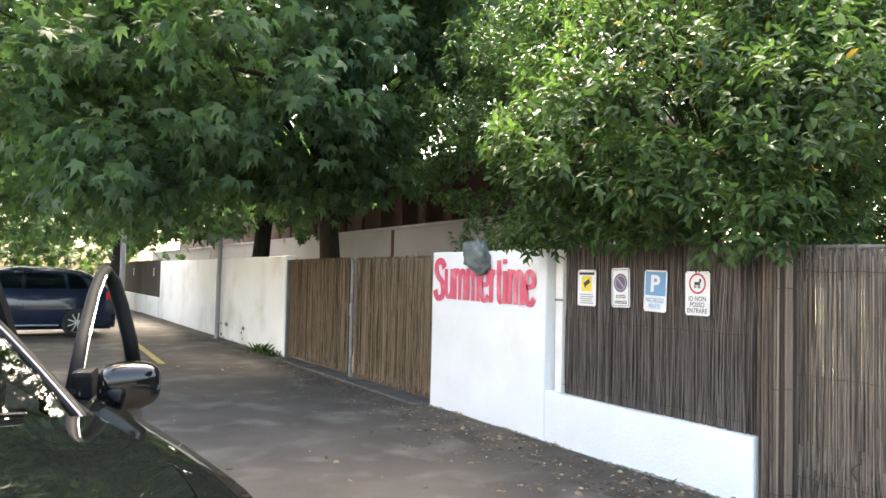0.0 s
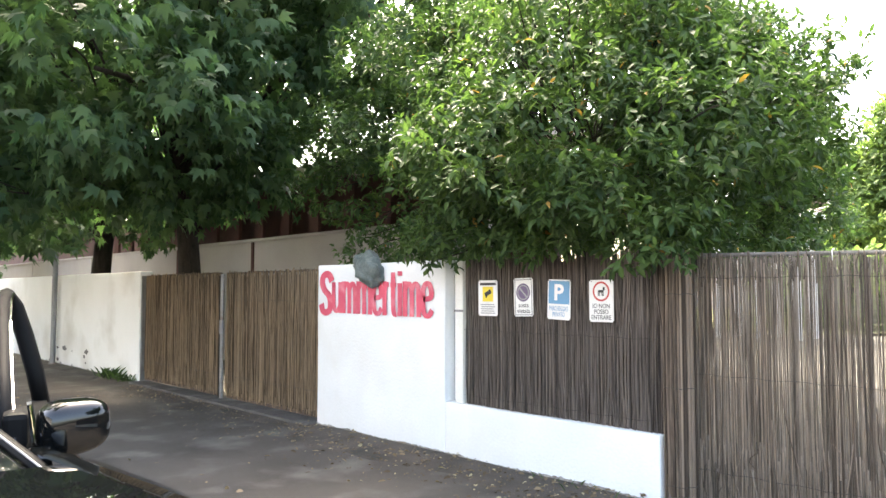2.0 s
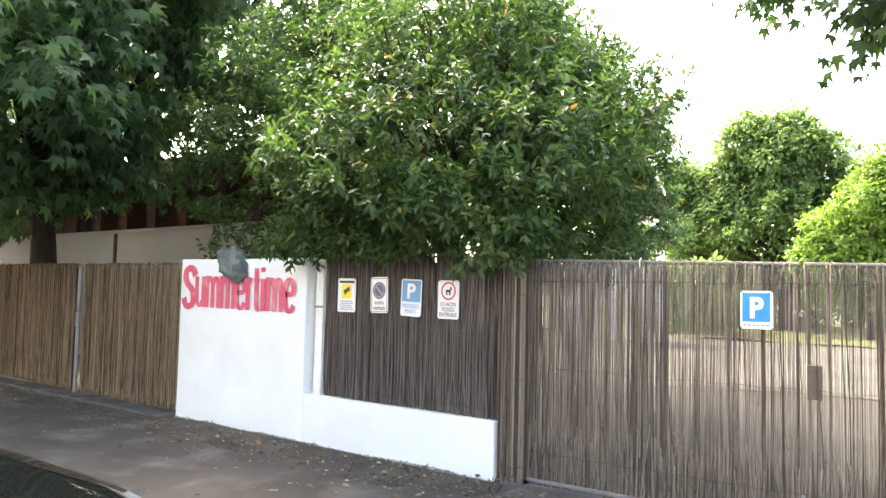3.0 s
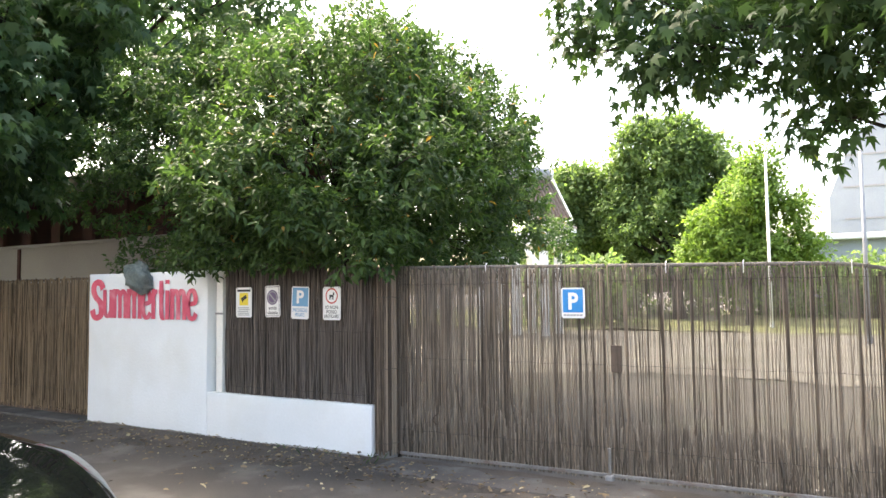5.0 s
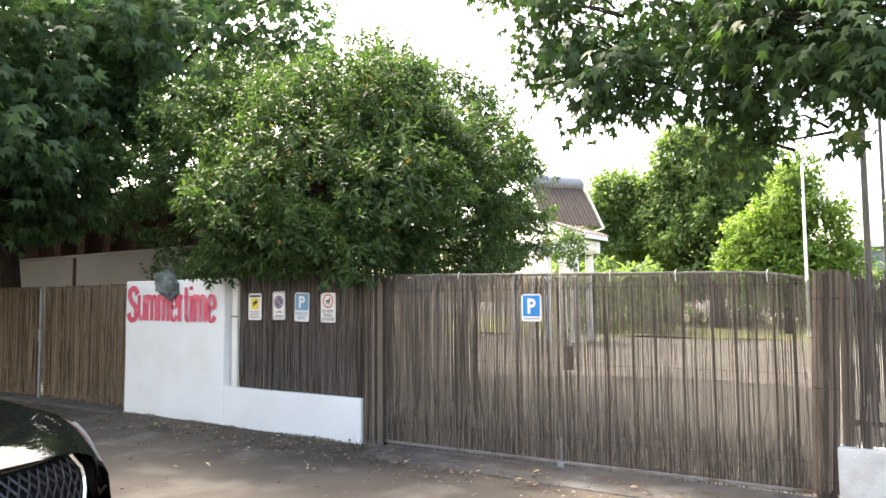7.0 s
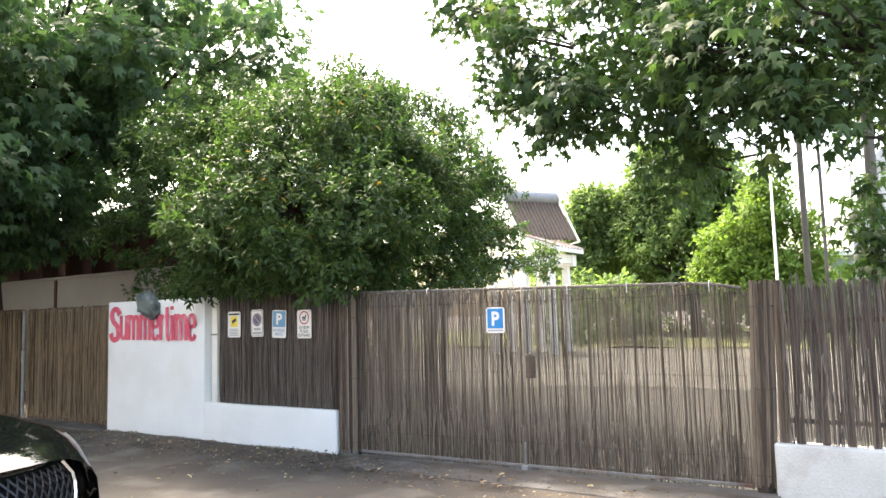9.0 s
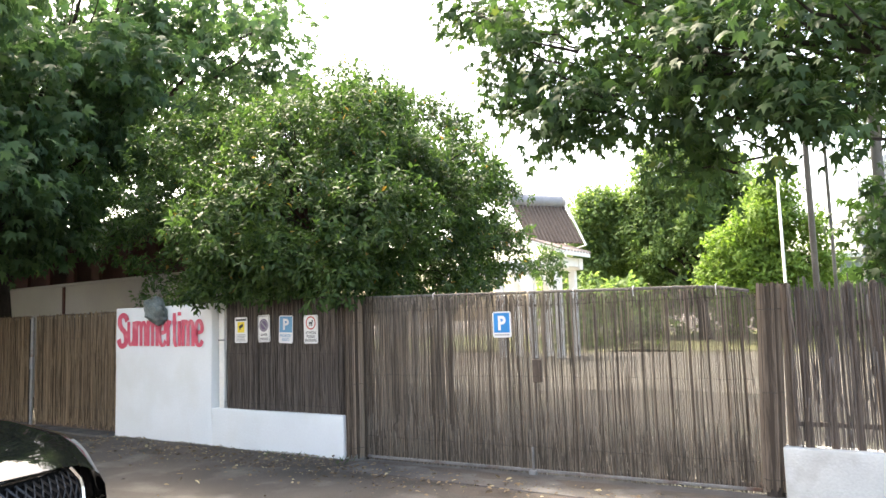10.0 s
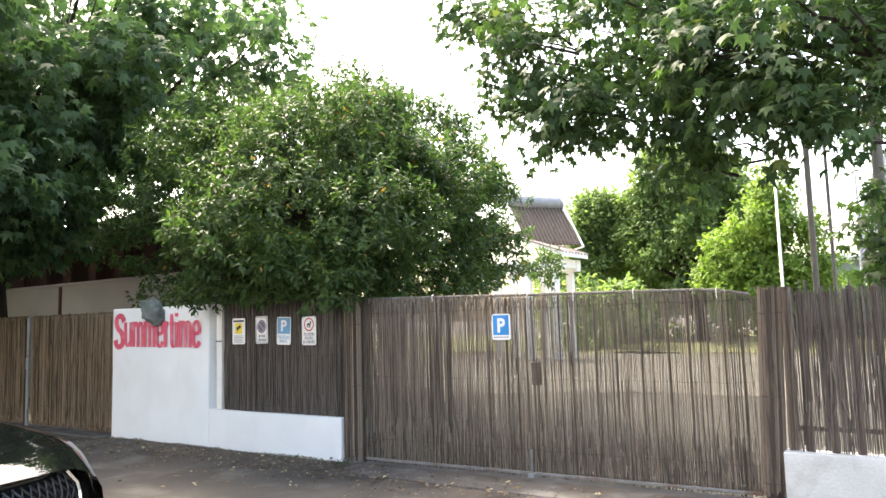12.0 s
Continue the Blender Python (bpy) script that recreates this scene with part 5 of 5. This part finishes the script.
def grille_at(u, q):
    i = min(int(q * 3), 2)
    f = q * 3 - i
    a, b = GR[i], GR[i + 1]
    x = (u + 1) / 2 * 20
    j = min(int(x), 19)
    g = x - j
    p = Vector(a[j]).lerp(Vector(a[j + 1]), g).lerp(Vector(b[j]).lerp(Vector(b[j + 1]), g), f)
    return p + Vector((0, -0.02, 0))


for k in range(30):
    for sgn in (1, -1):
        u0 = -1.3 + 2.6 * k / 29
        pl = [grille_at(u0 + sgn * 0.3 * (q - 0.5), q) for q in np.linspace(0.03, 0.97, 7) if -0.97 < u0 + sgn * 0.3 * (q - 0.5) < 0.97]
        if len(pl) > 1:
            part("lattice_bar", tube(pl, 0.007, 4), GRILLE, grille)
part("grille_trim", tube([grille_at(0.985, q) for q in np.linspace(0.0, 1, 8)], 0.014, 6), CHROME, suv)
part("grille_trim", tube([grille_at(-0.985, q) for q in np.linspace(0.0, 1, 8)], 0.014, 6), CHROME, suv)
part("badge", tube([grille_at(0, 0.3) + Vector((0, -0.012, 0)), grille_at(0, 0.3) + Vector((0, 0.01, 0))], 0.06, 20), CHROME, suv)
grid_part("nose_lip", [[(u * w, d + 0.06 + 0.44 * (u * w) ** 2, z) for u in np.linspace(-1, 1, 21)] for z, w, d in ((0.885, 0.56, 0.03), (0.87, 0.58, 0.005), (0.845, 0.58, 0.01))], CARBLACK, suv)
grid_part("bumper", [[(u * w, d + 0.06 + 0.42 * (u * w) ** 2 + 0.25 * max(0, abs(u) - 0.8) * w, z) for u in np.linspace(-1, 1, 25)] for z, w, d in ((0.8, 0.72, 0.03), (0.62, 0.8, -0.01), (0.52, 0.84, -0.05), (0.42, 0.86, -0.07), (0.3, 0.84, -0.03), (0.22, 0.78, 0.06))], CARBLACK, suv, "", lambda i, j: i < 2 and 3 < j < 20)
for s in (1, -1):
    lamp = grid_part("headlight", [[(s * (0.615 + 0.17 * q), 0.2 + 0.34 * q + d, 0.86 - 0.01 * q + dz) for q in np.linspace(0, 1, 8)] for d, dz in ((0.05, 0.02), (-0.01, -0.02), (-0.01, -0.09), (0.03, -0.13))], LAMPGLASS, suv, "clear glass headlight")
    for q in (0.25, 0.6):
        part("reflector", tube([(s * (0.6 + 0.17 * q), 0.3 + 0.34 * q, 0.8), (s * (0.62 + 0.17 * q), 0.22 + 0.34 * q, 0.8)], [0.03, 0.05], 14), CHROME, lamp)
    part("bezel", box(s * 0.63, s * 0.74, 0.33, 0.5, 0.74, 0.85, 0.01), GRILLE, lamp)
    part("fog_lamp", tube([(s * 0.66, 0.14, 0.47), (s * 0.66, 0.2, 0.47)], 0.05, 16), LAMPGLASS, suv)
# cabin
scr = [[(u * (0.7 - 0.2 * q), 1.42 + 1.31 * q + 0.06 * (1 - q) * (u * u), 1.035 + 0.43 * q + 0.02 * math.sin(q * 3) - 0.025 * u * u) for u in np.linspace(-1, 1, 15)] for q in np.linspace(0, 1, 8)]
ws = grid_part("windscreen", scr, DARKGLASS, suv, "raked glass windscreen")
ws.visible_shadow = False
part("cowl", box(-0.68, 0.68, 1.44, 1.62, 0.99, 1.035, 0.02), TRIMBLACK, suv)
for s in (1, -1):
    col = [Vector(r[-1 if s > 0 else 0]) + Vector((s * 0.022, 0.01, -0.005)) for r in scr]
    part("a_pillar", tube(col, [0.026, 0.025, 0.024, 0.024, 0.024, 0.024, 0.024, 0.024], 8), TRIMBLACK, suv, "", True)
    part("pillar_trim", tube([p + Vector((s * -0.012, -0.03, 0.016)) for p in col], 0.0035, 6), GALV if s > 0 else TRIMBLACK, suv)
    part("roof_rail", tube([col[-1], (s * 0.56, 3.1, 1.49), (s * 0.55, 3.7, 1.46), (s * 0.62, 4.25, 1.12)], 0.045, 8), CARBLACK, suv, "", True)
    part("b_pillar", tube([(s * 0.78, 2.88, 1.06), (s * 0.62, 2.92, 1.58)], 0.045, 6), TRIMBLACK, suv)
    part("rear_window", box(s * 0.66, s * 0.67, 2.95, 3.75, 1.12, 1.5, 0.004), DARKGLASS, suv)
    part("seat", box(s * 0.38 - 0.24, s * 0.38 + 0.24, 2.5, 2.66, 0.6, 1.38, 0.06), UPHOLSTERY, suv)
grid_part("roof", [[(u * (0.58 - 0.03 * q), 2.7 + 1.1 * q, 1.475 + 0.035 * (1 - u * u) + 0.02 * math.sin(q * 3) - 0.05 * q * q) for u in np.linspace(-1, 1, 9)] for q in np.linspace(0, 1, 8)], CARBLACK, suv)
part("tailgate", box(-0.7, 0.7, 4.2, 4.34, 0.3, 1.1, 0.05), CARBLACK, suv)
part("rear_screen", box(-0.55, 0.55, 3.95, 3.97, 1.1, 1.5, 0.005), DARKGLASS, suv)
part("dashboard", box(-0.66, 0.66, 1.6, 2.0, 0.8, 1.04, 0.06), TRIMBLACK, suv)
part("floor_pan", box(-0.82, 0.82, 0.35, 4.2, 0.22, 0.3, 0.02), TRIMBLACK, suv)
part("wiper", tube([(0.5, 1.47, 1.095), (0.1, 1.52, 1.11), (-0.25, 1.6, 1.13)], 0.009, 5), TRIMBLACK, suv)
# door ajar, hinged behind the front wheel
door = new("front_door")
door.parent = suv
door.matrix_basis = pose(0.86, 1.78, 0, 0, 0, -24) @ Matrix.Diagonal((1, 1.1, 1, 1))
tagged(door, "front door standing ajar")
panel_rows = [[(0.0 + dx, y, z) for y in np.linspace(0.0, 1.15, 12)] for z, dx in ((0.3, 0.0), (0.45, 0.025), (0.7, 0.032), (0.86, 0.025), (0.98, -0.005), (1.055, -0.02))]
grid_part("door_skin", panel_rows, CARBLACK, door, "", None, True, 0.05)
frame_pts = [(-0.15, 0.1, 1.06), (-0.165, 0.4, 1.27), (-0.175, 0.7, 1.44), (-0.175, 0.9, 1.525), (-0.165, 1.02, 1.555), (-0.13, 1.06, 1.5), (-0.09, 1.06, 1.38), (-0.04, 1.05, 1.2), (-0.01, 1.04, 1.05)]
part("window_frame", tube(frame_pts, [0.03, 0.03, 0.03, 0.032, 0.036, 0.038, 0.038, 0.038, 0.036], 8), TRIMBLACK, door, "", True)
part("frame_trim", tube([Vector(p) + Vector((0.03, -0.012, 0.008)) for p in frame_pts[:5]], 0.006, 6), CHROME, door, "bright chrome strip")
part("waist_trim", box(-0.05, 0.012, 0.1, 1.08, 1.045, 1.07, 0.006), TRIMBLACK, door)
part("mirror_sail", box(-0.16, -0.08, 0.1, 0.3, 1.04, 1.16, 0.02), TRIMBLACK, door)
part("door_handle", tube([(0.03, 0.86, 0.9), (0.055, 0.9, 0.905), (0.055, 1.0, 0.905), (0.03, 1.04, 0.9)], 0.011, 6), CARBLACK, door)
part("trim_panel", box(-0.1, -0.045, 0.06, 1.05, 0.36, 1.0, 0.02), TRIMBLACK, door)
bm = bmesh.new()
bmesh.ops.create_uvsphere(bm, u_segments=28, v_segments=16, radius=1)
for v in bm.verts:
    c = v.co
    sq = [math.copysign(abs(a) ** 0.62, a) for a in c]
    taper = 1.0 - 0.16 * (sq[0] + 1) / 2
    v.co = Vector((0.118 * sq[0], 0.085 * sq[1] if sq[1] < 0 else 0.05 * sq[1], 0.105 * sq[2] * taper + 0.008 * sq[0]))
mir = part("wing_mirror", bm, CARBLACK, door, "gloss black mirror housing", True)
mir.matrix_basis = pose(0.055, 0.12, 1.1, 0, 0, 16)
part("mirror_glass", box(-0.095, 0.09, 0.048, 0.054, -0.06, 0.062, 0.004), CHROME, mir)
part("mirror_stalk", tube([(-0.03, 0.17, 1.04), (0.0, 0.17, 1.05), (0.04, 0.165, 1.06)], [0.04, 0.032, 0.03], 10), TRIMBLACK, door, "", True)


def hatchback(label, m, paint, group="parked cars", long=4.2):
    """A five-door hatchback, its nose along -y of its own frame."""
    c = thing("hatchback_car", label, "car", m, group)
    side = [(0.0, 0.62, 0.62), (0.12, 0.74, 0.78), (0.9, 0.86, 0.98), (1.15, 0.9, 1.03), (1.9, 0.9, 1.44), (2.6, 0.9, 1.475), (3.4, 0.88, 1.43), (3.85, 0.84, 1.22), (4.05, 0.82, 1.0), (4.2, 0.74, 0.85)]
    rows = []
    for v, w, top in lerp_rows(side, 44):
        belt = min(top - 0.03, 0.93 + 0.025 * v)
        cabin = max(0.0, top - 0.98)
        wt = w - 0.04 - 0.42 * cabin
        half = [(w - 0.1, 0.2), (w - 0.02, 0.3), (w, 0.6), (w - 0.015, 0.8), (w - 0.045, belt), ((w - 0.05 + wt) / 2, (belt + top) / 2), (wt, top - 0.035), (wt * 0.8, top - 0.006), (wt * 0.4, top + 0.012), (0, top + 0.016)]
        pts = [(u, v * long / 4.2, z) for u, z in half]
        rows.append(pts + [(-u, y, z) for u, y, z in pts[-2::-1]])

    def arch(i, j, rows=rows):
        y, z = rows[i][2][1], (rows[i][j][2] + rows[i][j + 1][2]) / 2
        return any(abs(y - a) < 0.33 for a in (0.83, 3.38)) and z < 0.62 and (j < 2 or j > 15)
    grid_part("body", rows, paint, c, "", arch)
    part("nose_panel", box(-0.6, 0.6, -0.03, 0.08, 0.25, 0.7, 0.05), paint, c)
    part("rear_panel", box(-0.74, 0.74, 4.02, 4.2, 0.26, 0.86, 0.06), paint, c)
    for s in (1, -1):
        for y in (0.83, 3.38):
            wheel(c, s * 0.79, y, 0.315, 0.2, 9)
        for y0, y1, y2, y3, nm in ((1.38, 2.25, 1.92, 2.25, "front_window"), (2.32, 3.12, 2.32, 3.06, "rear_window"), (3.2, 3.6, 3.14, 3.36, "quarter_window")):
            gb = bmesh.new()
            q = [gb.verts.new((s * u, y, z)) for u, y, z in ((0.872, y0, 1.02), (0.872, y1, 1.04), (0.752, y3, 1.36), (0.752, y2, 1.36))]
            gb.faces.new(q)
            part(nm, gb, DARKGLASS, c)
        part("pillar", tube([(s * 0.875, 2.285, 1.02), (s * 0.755, 2.285, 1.37)], 0.02, 6), TRIMBLACK, c)
        part("sill_trim", tube([(s * 0.9, 1.2, 0.27), (s * 0.9, 3.0, 0.27)], 0.016, 6), ALLOY, c)
        for y in (1.95, 2.95):
            part("door_handle", box(s * 0.885, s * 0.915, y, y + 0.16, 0.86, 0.885, 0.006), paint, c)
        part("tail_lamp", box(s * 0.6, s * 0.825, 3.98, 4.13, 0.8, 0.97, 0.03), TAILRED, c, "red tail lamp")
        part("door_seam", tube([(s * 0.892, 2.28, 0.35), (s * 0.902, 2.28, 0.62), (s * 0.872, 2.28, 0.98)], 0.004, 4), TRIMBLACK, c)
    part("underbody", box(-0.72, 0.72, 0.1, 4.1, 0.17, 0.3, 0.02), TRIMBLACK, c)
    return c


# side-on beyond the gates, tail towards the wall
hatchback("dark blue hatchback parked side-on beside the cream wall", pose(-1.2, 20.3, 0, 0, 0, -90) @ Matrix.Diagonal((1.02, 1.04, 1.13, 1)), CARBLUE)
hatchback("silver hatchback parked behind the dark blue one", pose(-2.6, 25.0, 0, 0, 0, -90), CARSILVER)
hatchback("white hatchback parked further up the street", pose(-3.4, 30.5, 0, 0, 0, -90), WHITEPAINT)
sp = thing("street_post", "grey street post beside a trunk up the street", "pole", pose(4.3, 27.5, 0))
part("shaft", tube([(0, 0, -0.02), (0, 0, 5.5)], 0.09, 12), GALV, sp)

# ---- leaf litter, weeds and grit ----
rng = np.random.default_rng(77)
n = 900
yy = np.concatenate([rng.uniform(-2.5, 8, 520), rng.normal(3.4, 0.9, 230), rng.uniform(-1, 14, 150)])
xx = 5.36 - np.abs(rng.normal(size=n)) * 0.55
xx[-150:] = rng.uniform(1.8, 5.2, 150)
keep = ~((yy < 3.2) & (yy > -1.3) & (xx > 5.1) & (rng.random(n) < 0.5))
base = np.stack([xx, yy, 0.03 + 0.03 * np.clip((xx - 4.6) / 0.8, 0, 1) + 0.012 * rng.random(n)], 1)[keep]
n = len(base)
ang = rng.uniform(0, 2 * np.pi, n)
along = np.stack([np.cos(ang), np.sin(ang), 0.15 * rng.normal(size=n)], 1)
up = np.array([0, 0, 1.0]) + rng.normal(size=(n, 3)) * 0.35
lit = new("leaf_litter", leaf_mesh("leaf_litter", base, along, up, 0.03 + 0.045 * rng.random(n) ** 1.5, LITTER, OVAL))
tagged(lit, "dry brown and yellow leaves scattered along the wall foot", "leaves", "", "stuff")
n = 2600
base = np.stack([5.38 - np.abs(rng.normal(size=n)) * 0.5, rng.uniform(-3, 13, n), np.full(n, 0.034)], 1)
ang = rng.uniform(0, 2 * np.pi, n)
grit = new("twig_grit", leaf_mesh("twig_grit", base, np.stack([np.cos(ang), np.sin(ang), 0.1 * rng.normal(size=n)], 1), np.array([0, 0, 1.0]) + rng.normal(size=(n, 3)) * 0.5, 0.012 + 0.025 * rng.random(n), LITTER, OVAL))
tagged(grit, "fine grit and leaf crumbs at the foot of the wall", "grit", "", "stuff")


def weed(x, y, n, h, seed, label):
    g = np.random.default_rng(seed)
    w = thing("weed_tuft", label, "weed", pose(x, y, 0.02), "weeds")
    a = g.uniform(0, 2 * np.pi, n)
    along = np.stack([np.cos(a) * 0.6, np.sin(a) * 0.6, 0.7 + 0.6 * g.random(n)], 1)
    base = np.stack([0.09 * g.normal(size=n), 0.16 * g.normal(size=n), np.zeros(n)], 1)
    up = np.stack([-np.cos(a), -np.sin(a), np.full(n, 0.8)], 1)
    ob = new("blade", leaf_mesh("blade", base, along, up, h * (0.5 + 0.7 * g.random(n)), LEAF_BUSH, (OVAL[0] * np.array([1, 0.28, 1]), OVAL[1])))
    ob.parent = w
    tagged(ob, "", "", "", "stuff")
    return w


weed(5.25, 14.2, 36, 0.26, 5, "green weeds at the foot of the cream wall")
weed(5.28, 14.9, 22, 0.2, 6, "green weeds at the foot of the cream wall")
weed(5.3, 13.8, 40, 0.16, 7, "green weeds at the foot of the cream wall")
weed(5.36, 4.2, 12, 0.1, 8, "small weed at the foot of the white wall")
weed(5.33, 3.3, 14, 0.09, 9, "small weed at the foot of the gate post")
